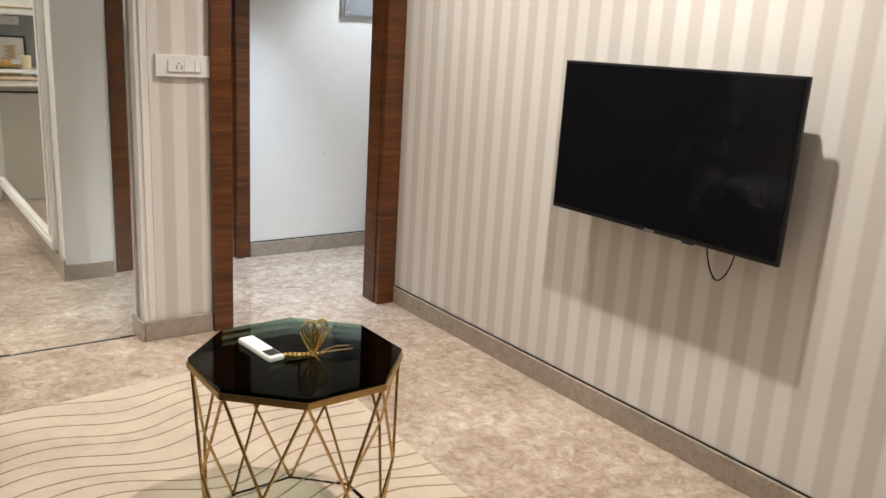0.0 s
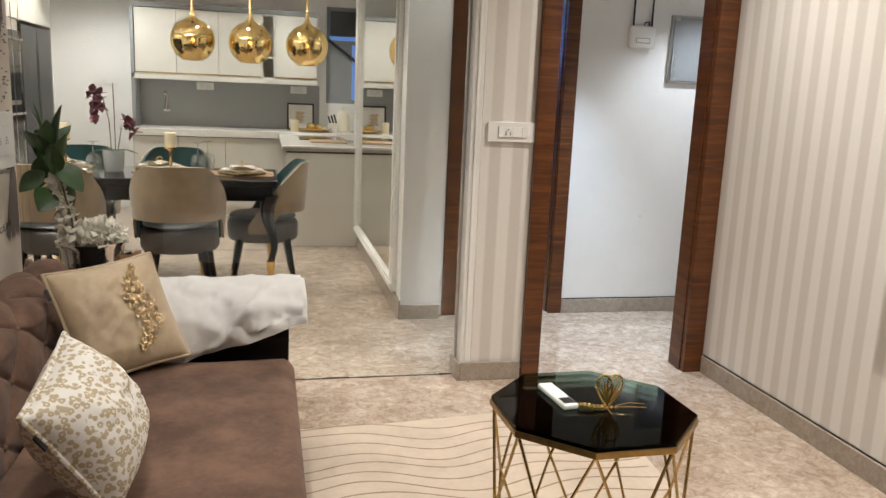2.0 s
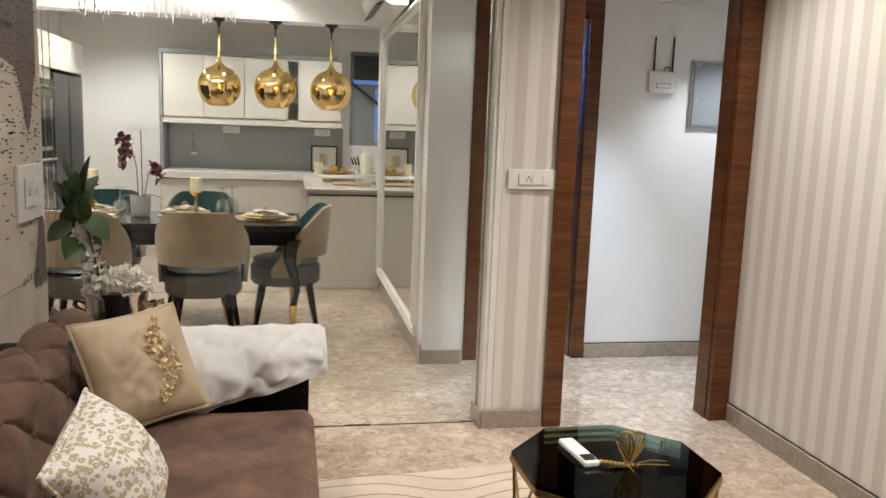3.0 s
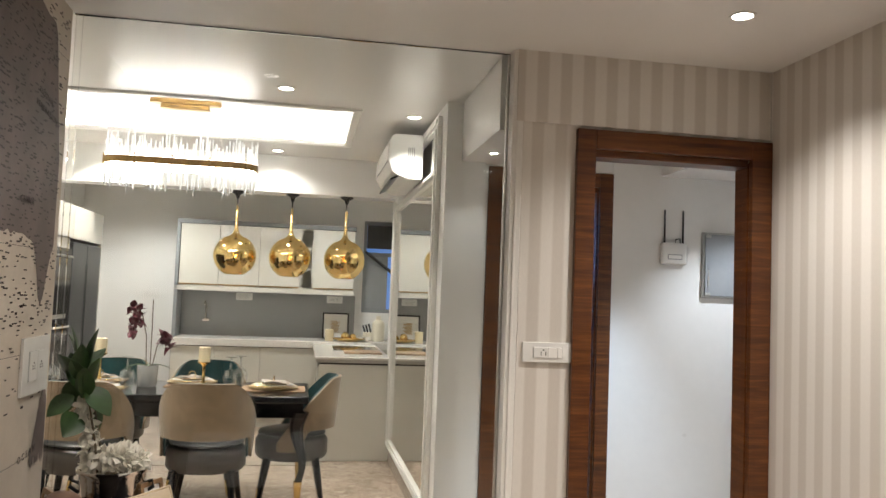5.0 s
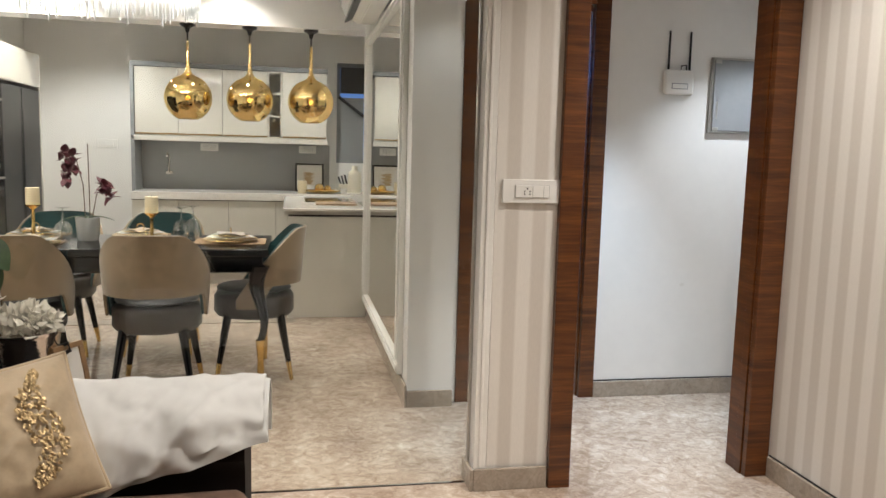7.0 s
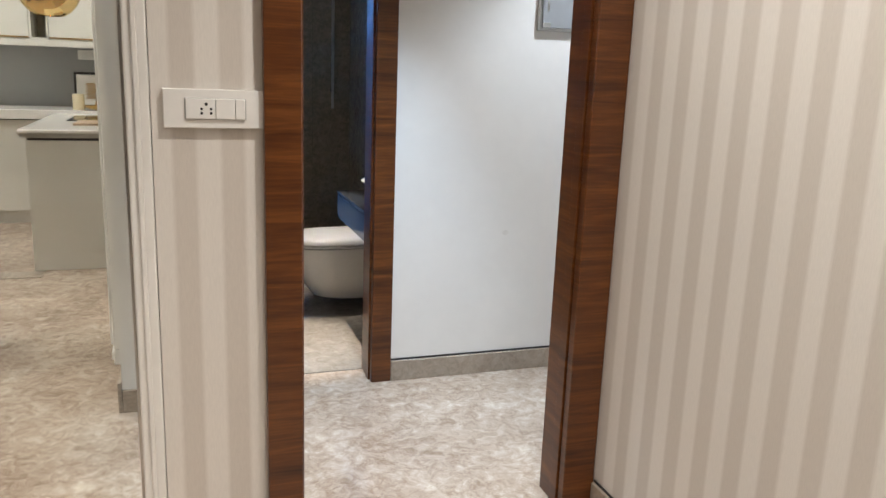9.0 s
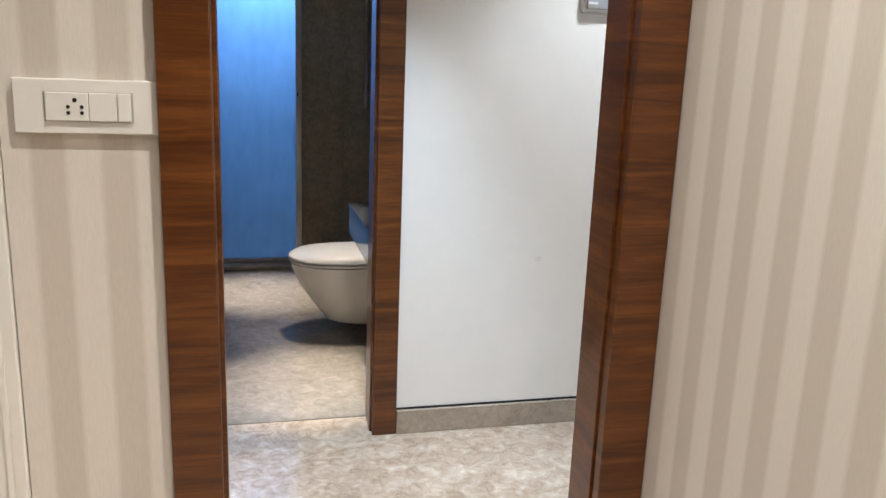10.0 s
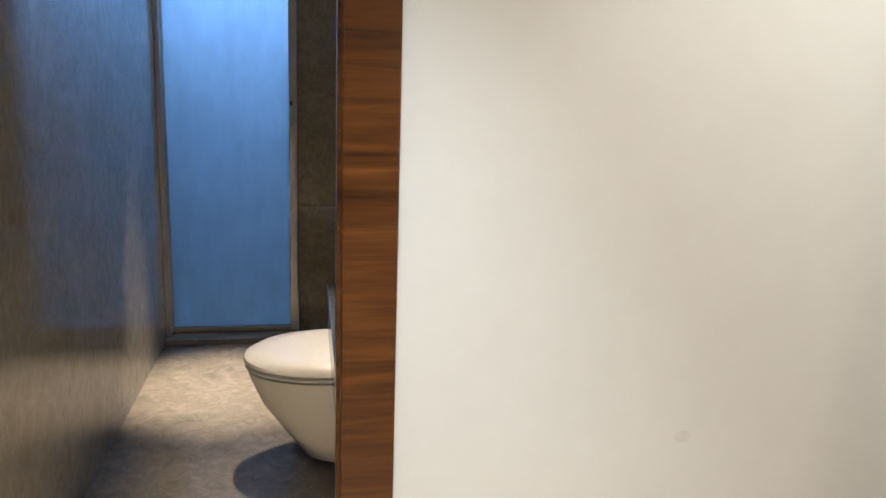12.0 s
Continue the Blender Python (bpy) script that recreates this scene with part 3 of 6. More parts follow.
for px, py in BATH_SPOTS:
    lamp_disc(px, py, 2.30)


def television():
    ob = thing("television", (2.702, 2.463, 0.999), "flat black television on a tilting wall bracket, switched off", "television")
    w, h = 0.4445, 0.257
    part("back_shell", box(0.013, 0.045, -w + 0.03, w - 0.03, -h + 0.02, h - 0.02, 0.008), BLACK_PLASTIC, ob)
    part("bezel", box(-0.004, 0.012, -w, w, -h, h, 0.004), BLACK_PLASTIC, ob)
    part("screen", box(-0.006, -0.0045, -w + 0.009, w - 0.009, -h + 0.016, h - 0.009), SCREEN, ob, "glossy black glass screen")
    part("badge", box(-0.008, -0.0062, -0.02, 0.02, -h + 0.004, -h + 0.010), STEEL, ob)
    part("bracket", box(0.045, XR - 2.703, -0.12, 0.12, -0.1, 0.1, 0.004), BLACK_PLASTIC, ob)
    part("sensor", box(0.0, 0.012, -0.16, -0.12, -h - 0.006, -h - 0.0005, 0.002), BLACK_PLASTIC, ob)
    pts = [(0.03, -0.19 - 0.10 * k / 10, -h + 0.01 - 0.10 * math.sin(math.pi * k / 10) ** 0.7 - 0.012 * k / 10) for k in range(11)]
    part("cable", tube(pts, 0.0025, 6), BLACK_PLASTIC, ob, "thin loose black cable")
    return ob


television()


def switch_plate(name, loc, turn, w, h, mods, label, sockets=1):
    """Plate lies in local xz, its face towards -y."""
    ob = thing(name, loc, label, "switch plate", "", turn)
    part("plate", box(-w / 2, w / 2, -0.012, 0, -h / 2, h / 2, 0.002), WHITE_PLASTIC, ob)
    mw, mh = w * 0.58, h * 0.52
    part("inner_frame", box(-mw / 2 - 0.002, mw / 2 + 0.002, -0.0135, -0.0122, -mh / 2 - 0.001, mh / 2 + 0.001), SEAM_SHADE, ob)
    cuts = [0, 0.5, 0.83, 1.0] if mods == 3 else [k / mods for k in range(mods + 1)]
    step = mw / 2
    for k in range(mods):
        part("module", box(-mw / 2 + cuts[k] * mw + 0.0006, -mw / 2 + cuts[k + 1] * mw - 0.0006, -0.017, -0.0136, -mh / 2, mh / 2, 0.0012), WHITE_PLASTIC, ob)
    for k in range(sockets):
        cx = -mw / 2 + (k + 0.5) * step + (0.012 if mods == 3 else 0.0)
        for dx, dz, r in ((0, 0.0105, 0.0036), (-0.010, 0.0, 0.0030), (0.010, 0.0, 0.0030), (-0.010, -0.0095, 0.0030), (0.010, -0.0095, 0.0030)):
            d = lathe([(0, 0), (r, 0), (r, 0.001), (0, 0.001)], 10)
            bmesh.ops.transform(d, matrix=Matrix.Translation((cx + dx, -0.0172, dz)) @ Matrix.Rotation(radians(90), 4, "X"), verts=d.verts)
            part("socket_hole", d, BLACK_PLASTIC, ob)
    return ob


switch_plate("switch_plate", (1.76, YD - 0.001, 1.138), 0, 0.222, 0.086, 3, "white electric plate with one socket and two switches")
switch_plate("switch_plate", (XL + 0.001, 3.957, 1.053), 90, 0.275, 0.208, 2, "large white plate of switches and sockets on the map wall", 2)
switch_plate("switch_plate", (-0.86, 9.399, 1.285), 0, 0.19, 0.08, 2, "white socket plate on the kitchen wall")


def side_table():
    cx, cy = 1.548, 2.597
    R = 0.272
    ob = thing("coffee_table", (cx, cy, 0), "octagonal side table with dark glass top and brass wire legs", "table", "", 0)
    turn0 = radians(154.8)
    ang = [turn0 + radians(4) + i * math.pi / 4 for i in range(8)]

    def octo(r, z0, z1, ri=None):
        bm = bmesh.new()
        rings = [[bm.verts.new((q * math.cos(a), q * math.sin(a), z)) for a in ang] for q, z in (((r, z0), (r, z1)) if ri is None else ((r, z0), (r, z1), (ri, z1), (ri, z0)))]
        m = len(rings)
        for k in range(m if ri else m - 1):
            for i in range(8):
                bm.faces.new((rings[k][i], rings[k][(i + 1) % 8], rings[(k + 1) % m][(i + 1) % 8], rings[(k + 1) % m][i]))
        if ri is None:
            bm.faces.new(rings[0][::-1])
            bm.faces.new(rings[1])
        bmesh.ops.recalc_face_normals(bm, faces=bm.faces)
        return bm

    g = octo(R - 0.004, 0.490, 0.500)
    part("glass_top", g, SMOKED_GLASS, ob, "green-black tinted glass top")
    part("rim", octo(R, 0.474, 0.4895, R - 0.016), DARK_GOLD, ob, "brass rim")
    part("base_ring", octo(R * 0.86, 0.0, 0.012, R * 0.86 - 0.012), BRONZE, ob)
    for i in range(8):
        a, b = ang[i], ang[(i + 1) % 8]
        mid = (a + (b if b > a else b + 2 * math.pi)) / 2
        top0 = Vector(((R - 0.012) * math.cos(a), (R - 0.012) * math.sin(a), 0.475))
        top1 = Vector(((R - 0.012) * math.cos(b), (R - 0.012) * math.sin(b), 0.475))
        knee = Vector((R * 0.94 * math.cos(mid), R * 0.94 * math.sin(mid), 0.235))
        bot = Vector((R * 0.85 * math.cos(a), R * 0.85 * math.sin(a), 0.008))
        bot1 = Vector((R * 0.85 * math.cos(b), R * 0.85 * math.sin(b), 0.008))
        for p, q in ((top0, knee), (top1, knee), (knee, bot), (knee, bot1)):
            part("wire_leg", tube([p, q], 0.0042, 6), BRONZE, ob)
    return ob


side_table()


def remote_control():
    ob = thing("remote_control", (1.468, 2.648, 0.501), "white air conditioner remote with a small dark screen", "remote control", "", 6)
    part("body", box(-0.022, 0.022, -0.08, 0.08, 0, 0.016, 0.006, None, 3), WHITE_PLASTIC, ob, "", True)
    part("screen", box(-0.0165, 0.0165, -0.073, -0.034, 0.0162, 0.0168), BLACK_PLASTIC, ob, "dark display")


remote_control()


def butterfly():
    ob = thing("butterfly_figurine", (1.558, 2.562, 0.501), "gilded metal butterfly ornament with raised pierced wings", "figurine", "", -12)
    beads = [(-0.080 + 0.0115 * k, 0.003 * math.sin(k), 0.0075 + 0.003 * math.sin(k * 0.6)) for k in range(11)]
    bm = bmesh.new()
    for k, p in enumerate(beads):
        bmesh.ops.create_icosphere(bm, subdivisions=2, radius=0.0052 + 0.0028 * math.sin(math.pi * k / 10), matrix=Matrix.Translation(p))
    part("body", bm, GOLD, ob, "", True)
    for s, lean, tall in ((-1, -0.16, 0.088), (1, 0.30, 0.082)):
        root, up = Vector((0.012 + 0.003 * s, 0.003 * s, 0.012)), Vector((math.sin(lean), 0, math.cos(lean)))
        side = Vector((up.z, 0, -up.x))

        def rim(t, root=root, up=up, side=side, tall=tall, s=s):
            """Outline of one wing: a narrow root that opens to a broad rounded top."""
            a = 2 * math.pi * t
            u = 0.5 - 0.5 * math.cos(a)
            w = 0.023 * math.sin(a) * (0.30 + 0.85 * u ** 0.8)
            return root + up * (tall * u) + side * w + Vector((0, 0.010 * s * u, 0))
        wing = part("wing", tube([rim(k / 40) for k in range(41)], 0.0030, 8), GOLD, ob, "", True)
        for k in range(6):
            p, q = rim(0.045), rim(0.24 + 0.09 * k)
            bend = side * (0.005 * (k - 2.5) / 2.5)
            part("wing_rib", tube([p, p.lerp(q, 0.4) + bend, p.lerp(q, 0.75) + bend * 0.7, q], 0.0019, 6), GOLD, wing, "", True)
    for s in (-1, 1):
        part("feeler", tube([(0.035, 0.004 * s, 0.01), (0.075, 0.014 * s, 0.016), (0.115, 0.012 * s + 0.012, 0.010)], 0.0013, 6), GOLD, ob)
        part("leg", tube([(0.0, 0.003 * s, 0.008), (0.01, 0.02 * s, 0.010), (0.02, 0.032 * s, 0.002)], 0.0014, 6), GOLD, ob)


butterfly()


def rug():
    ob = thing("rug", (1.3, 2.4, 0), "ivory rug with a carved pattern of wavy brown lines", "rug")

    def edge(x, y, k):
        return 0.035 * math.sin(3.1 * x + 1.7 * y + k)
    X0, X1, Y0, Y1 = 0.1, 2.06, 1.2, 3.66

    def top(u, v):
        x, y = X0 + (X1 - X0) * u, Y0 + (Y1 - Y0) * v
        return Vector((x - 1.3 + (edge(0, y, 1) if u > 0.9 else 0), y - 2.4 + (edge(x, 0, 2) if v > 0.9 else 0), 0.012))
    bm = grid_surface(top, 40, 40)
    r = bmesh.ops.extrude_face_region(bm, geom=bm.faces[:])
    for v in r["geom"]:
        if isinstance(v, bmesh.types.BMVert):
            v.co.z = 0.001
    bmesh.ops.recalc_face_normals(bm, faces=bm.faces)
    part("rug_base", bm, RUG_PILE, ob)
    for k in range(32):
        pts = []
        y0 = Y0 + 0.04 + k * 0.0765
        for i in range(50):
            x = X0 + 0.05 + (X1 - X0 - 0.07) * i / 49
            amp = 0.034 + 0.03 * noise.noise((x * 1.2, k * 0.13, 3.0))
            y = y0 + amp * math.sin(x * 9.5 + 0.16 * k + 2.2 * noise.noise((k * 0.16, x * 1.3, 0))) + 0.07 * noise.noise((x * 1.1, k * 0.07, 5)) + 0.03 * noise.noise((x * 3, k * 0.3, 7)) + 0.022 * noise.noise((x * 2, k * 1.7, 9))
            pts.append((x - 1.3, min(Y1 - 0.04 + 0.0006 * k, max(Y0 + 0.02, y)) - 2.4, 0.0118))
        bm = bmesh.new()
        vs = [(bm.verts.new((p[0], p[1] - 0.0048, p[2])), bm.verts.new((p[0], p[1] - 0.001, p[2] + 0.0012)), bm.verts.new((p[0], p[1] + 0.0048, p[2]))) for p in pts]
        for a, b in zip(vs, vs[1:]):
            if abs(a[0].co.x - b[0].co.x) < 0.1:
                bm.faces.new((a[0], b[0], b[1], a[1]))
                bm.faces.new((a[1], b[1], b[2], a[2]))
        part("carved_line", bm, RUG_LINE, ob)


rug()


def sofa():
    ob = thing("sofa", (0.25, 2.5, 0), "mauve-brown velvet sofa with a deep-buttoned back and rolled arms", "sofa")
    # seat
    def seat(u, v):
        x, y = -0.10 + 0.645 * u, -0.92 + 1.70 * v
        ex, ey = min(1, (1 - u) / 0.05), min(1, min(v, 1 - v) / 0.03)
        z = 0.43 - 0.03 * (1 - math.sin(math.pi / 2 * ex)) - 0.02 * (1 - math.sin(math.pi / 2 * ey)) + 0.006 * noise.noise((x * 5, y * 4, 1))
        return Vector((x, y, z))
    part("seat_cushion", grid_surface(seat, 40, 60, 0.12), VELVET, ob, "", True)
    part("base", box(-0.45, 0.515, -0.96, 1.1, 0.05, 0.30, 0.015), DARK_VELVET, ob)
    for sx in (-0.40, 0.43):
        for sy in (-0.9, 1.04):
            part("foot", lathe([(0, 0), (0.02, 0), (0.028, 0.05), (0, 0.05)], 14, None, (sx, sy, 0)), BLACK_LACQUER, ob)
    # rolled arms
    for y0, y1 in ((0.80, 1.14), (-1.3, -0.96)):
        prof = []
        for k in range(15):
            a = math.pi * k / 14
            prof.append((y0 + (y1 - y0) * (0.5 - 0.5 * math.cos(a)), 0.48 + 0.115 * math.sin(a)))
        prof = [(y0 + 0.03, 0.06), (y0 + 0.03, 0.44)] + prof + [(y1 - 0.02, 0.44), (y1 - 0.02, 0.06)]

        def arm(u, v, prof=prof):
            k = v * (len(prof) - 1)
            i = min(int(k), len(prof) - 2)
            p, q = prof[i], prof[i + 1]
            return Vector((-0.46 + 0.99 * u, p[0] + (q[0] - p[0]) * (k - i), p[1] + (q[1] - p[1]) * (k - i)))
        bm = grid_surface(arm, 10, len(prof) - 1)
        for e in (0.0, 1.0):
            bm.faces.new([bm.verts.new(arm(e, i / (len(prof) - 1))) for i in range(len(prof))])
        bmesh.ops.remove_doubles(bm, verts=bm.verts, dist=0.001)
        bmesh.ops.recalc_face_normals(bm, faces=bm.faces)
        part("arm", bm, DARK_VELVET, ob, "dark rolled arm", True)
    # deep-buttoned back with a diamond grid
    P, Q = 0.15, 0.105

    def back(u, v):
        y = -0.96 + 2.02 * u
        s = v * 0.53
        if s < 0.27:
            x, z = -0.10 - 0.22 * s, 0.36 + s
            nx, nz = 0.98, 0.18
        else:
            a = (s - 0.27) / 0.10
            x, z = -0.16 - 0.10 * (1 - math.cos(min(a, 2.6))), 0.63 + 0.10 * math.sin(min(a, 2.6)) * 0.75
            nx, nz = math.cos(min(a, 2.6)), math.sin(min(a, 2.6))
        gy, gs = y / P, s / Q
        a, b = gy + gs, gy - gs
        ta, tb = abs((a + 1) % 2 - 1), abs((b + 1) % 2 - 1)
        crease = min(1, ta / 0.10) ** 0.5 * min(1, tb / 0.10) ** 0.5
        dome = math.sin(math.pi / 2 * min(1, ta)) * math.sin(math.pi / 2 * min(1, tb))
        puff = 0.013 * crease + 0.019 * dome ** 0.8 + 0.003 * noise.noise((y * 16, s * 10, 2))
        return Vector((x + nx * (puff - 0.02), y, z - 0.02 + nz * (puff - 0.02)))
    bm = grid_surface(back, 220, 80)
    part("tufted_back", bm, VELVET, ob, "deep-buttoned velvet back", True)
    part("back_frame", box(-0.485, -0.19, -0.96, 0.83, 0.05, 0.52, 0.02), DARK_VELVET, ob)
    for i in range(-7, 9):
        for j in range(0, 6):
            if (i + j) % 2 == 0:
                p = back((i * P + 0.96) / 2.02, j * Q / 0.53) if -0.9 < i * P < 1.0 and j * Q < 0.5 else None
                if p:
                    b = bmesh.new()
                    bmesh.ops.create_uvsphere(b, u_segments=10, v_segments=6, radius=0.010, matrix=Matrix.Translation(p + Vector((0.006, 0, 0))))
                    part("button", b, VELVET, ob, "", True)


sofa()


def cushion(name, loc, normal, up_turn, w, h, t, mat, label, seam=None):
    ob = thing(name, loc, label, "cushion")
    n = Vector(normal).normalized()
    q = n.to_track_quat("Z", "Y").to_matrix().to_4x4() @ Matrix.Rotation(radians(up_turn), 4, "Z")
    ob.matrix_world = Matrix.Translation(loc) @ q

    def face(sign):
        def fn(u, v):
            a, b = 2 * u - 1, 2 * v - 1
            fa, fb = 1 - abs(a) ** 2.6, 1 - abs(b) ** 2.6
            z = sign * t / 2 * max(0, fa) ** 0.55 * max(0, fb) ** 0.55
            x = a * w / 2 * (1 - 0.06 * (1 - b * b))
            y = b * h / 2 * (1 - 0.06 * (1 - a * a))
            z += sign * (0.010 * noise.noise((a * 2 + sign, b * 2, w * 9)) + 0.006 * noise.noise((a * 3 - b * 5, a + b, w * 9)) + 0.006 * noise.noise((a * 5 - b * 3, b * 4 + a * 2, w * 9 + 3)) - 0.012 * abs(noise.noise((a * 3.2 - b * 1.5, b * 1.6 + a * 1.1, w * 7 + 1))) * (0.4 - 0.6 * a)) * max(0, fa * fb)
            return Vector((x, y, z))
        return fn
    bm = grid_surface(face(1), 56, 56)
    grid_surface(face(-1), 56, 56, 0, bm)
    bmesh.ops.remove_doubles(bm, verts=bm.verts, dist=0.0008)
    bmesh.ops.recalc_face_normals(bm, faces=bm.faces)
    part("cover", bm, mat, ob, "", True)
    pts = []
    for k in range(81):
        s = (k / 80 * 4) % 4
        e, f = int(s), s - int(s)
        a, b = ((-1 + 2 * f, -1), (1, -1 + 2 * f), (1 - 2 * f, 1), (-1, 1 - 2 * f))[e]
        pts.append((a * w / 2 * (1 - 0.06 * (1 - b * b)), b * h / 2 * (1 - 0.06 * (1 - a * a)), 0))
    part("piping", tube(pts, 0.006, 8), seam or mat, ob)
    part("tag", box(-w / 2 - 0.01, -w / 2 + 0.012, h / 2 - 0.08, h / 2 - 0.045, -0.002, 0.002), BLACK_PLASTIC, ob, "small black label tag")
    return ob


c1 = cushion("cushion", (0.278, 3.195, 0.596), (0.473, -0.706, 0.527), 5.1, 0.33, 0.35, 0.15, BEIGE_CLOTH, "beige velvet cushion with a curling gold sequin motif")
rng = random.Random(4)
seq = bpy.data.meshes.new("sequin")
bm = lathe([(0.0, 0.0012), (0.0036, 0.0), (0.0, -0.0006)], 8)
bm.to_mesh(seq)
bm.free()
seq.materials.append(plain("champagne_sequin", (0.50, 0.37, 0.20), 0.42, 1.0, var=0.2, scale=60))
for k in range(280):
    s = rng.random()
    cx = 0.040 + 0.03 * math.sin(s * 5.2 + 0.4)
    cy = -0.13 + 0.26 * s
    wd = 0.040 * math.sin(math.pi * min(1, s * 1.08)) ** 0.5 if s < 0.86 else 0.01
    x, y = cx + 0.35 * cy + rng.uniform(-wd, wd), cy + rng.uniform(-0.006, 0.006)
    a, b = x / 0.165, y / 0.175
    z = 0.075 * (max(0, 1 - abs(a) ** 2.4) * max(0, 1 - abs(b) ** 2.4)) ** 0.55
    o = new("sequin", seq)
    o.parent = c1
    o.matrix_basis = pose(x, y, z + 0.006, rng.uniform(-28, 28), rng.uniform(-28, 28), rng.uniform(-30, 60)) @ Matrix.Diagonal((1.0, 2.1, 1, 1))
cushion("cushion", (0.349, 2.43, 0.59), (0.861, -0.177, 0.476), 17.1, 0.29, 0.29, 0.19, LEOPARD, "cream cushion with gold leopard spots on the sofa")


def throw():
    ob = thing("throw_blanket", (0.55, 3.46, 0.6), "folded white herringbone throw draped over the sofa arm", "blanket")

    def sheet(x0, x1, off, drop0, drop1, k):
        def fn(u, v):
            x = x0 + (x1 - x0) * u
            drop = drop0 + (drop1 - drop0) * u
            L0, top, L1 = 0.19, 0.46, 0.07
            s = (L0 - drop) + v * (drop + top + L1)
            if s < L0:
                y, z, f, ny, nz = 3.285 - off, 0.50 - (L0 - s), (L0 - s) / 0.2, -1, 0
            elif s < L0 + top:
                a = math.pi * (s - L0) / top
                y, z, f = 3.47 - (0.185 + off) * math.cos(a), 0.50 + (0.122 + off) * math.sin(a) ** 0.8, 0
                ny, nz = -math.cos(a), math.sin(a)
            else:
                y, z, f, ny, nz = 3.655 + off, 0.50 - (s - L0 - top), (s - L0 - top) / L1, 1, 0
            d = s - L0
            fold = 0.014 * max(0, 0.6 - d * 3) * math.sin(x * 30 + 9 * d + 3 * noise.noise((x * 3, d * 3, k)))
            fold += 0.016 * noise.noise((x * 9 + d * 6, d * 7 - x * 3, k)) + 0.012 * noise.noise((x * 5 - d * 9, d * 5, k + 5)) + 0.012 * noise.noise((x * 15 + d * 9, d * 17 - x * 6, k)) + 0.005 * noise.noise((x * 34, d * 30, k))
            rid = 0.6 * 0.020 * math.exp(-((x - 0.52 - 0.5 * (d - 0.05)) / 0.022) ** 2) + 0.016 * math.exp(-((x - 0.66 - 0.8 * (d - 0.1)) / 0.018) ** 2) + 0.014 * math.exp(-((x - 0.40 + 0.2 * d) / 0.02) ** 2)
            fold += rid * max(0, 1 - abs(d) * 3.2)
            y, z = y + ny * (fold + 0.006), z + nz * (fold * 0.6 + 0.003)
            return Vector((x - 0.55, y - 3.46, z - 0.6))
        return fn
    part("top_layer", grid_surface(sheet(0.22, 0.825, 0.016, 0.135, -0.062, 1), 90, 100, 0.006), TWILL, ob, "", True)
    part("under_layer", grid_surface(sheet(0.30, 0.838, 0.004, 0.12, -0.03, 4), 60, 70, 0.006), TWILL, ob, "", True)


throw()

# console behind the sofa arm with planter and frames
ob = thing("console_table", (0.02, 3.94, 0), "narrow dark console between the sofa arm and the glass", "table")
part("top", box(-0.25, 0.26, -0.17, 0.17, 0.425, 0.45, 0.004), BLACK_LACQUER, ob)
for sx in (-0.22, 0.23):
    for sy in (-0.14, 0.14):
        part("leg", box(sx - 0.015, sx + 0.015, sy - 0.015, sy + 0.015, 0, 0.4245, 0.002), BLACK_LACQUER, ob)


def leaf_mesh(length, width, droop, n=10):
    def fn(u, v):
        s = width * math.sin(math.pi * min(1, u * 0.97 + 0.015)) ** 0.8 * (1 - 0.35 * u)
        b = 2 * v - 1
        return Vector((u * length, b * s / 2, -droop * u * u * length + 0.25 * abs(b) * s * 0.5))
    return grid_surface(fn, n, 4, 0.001)


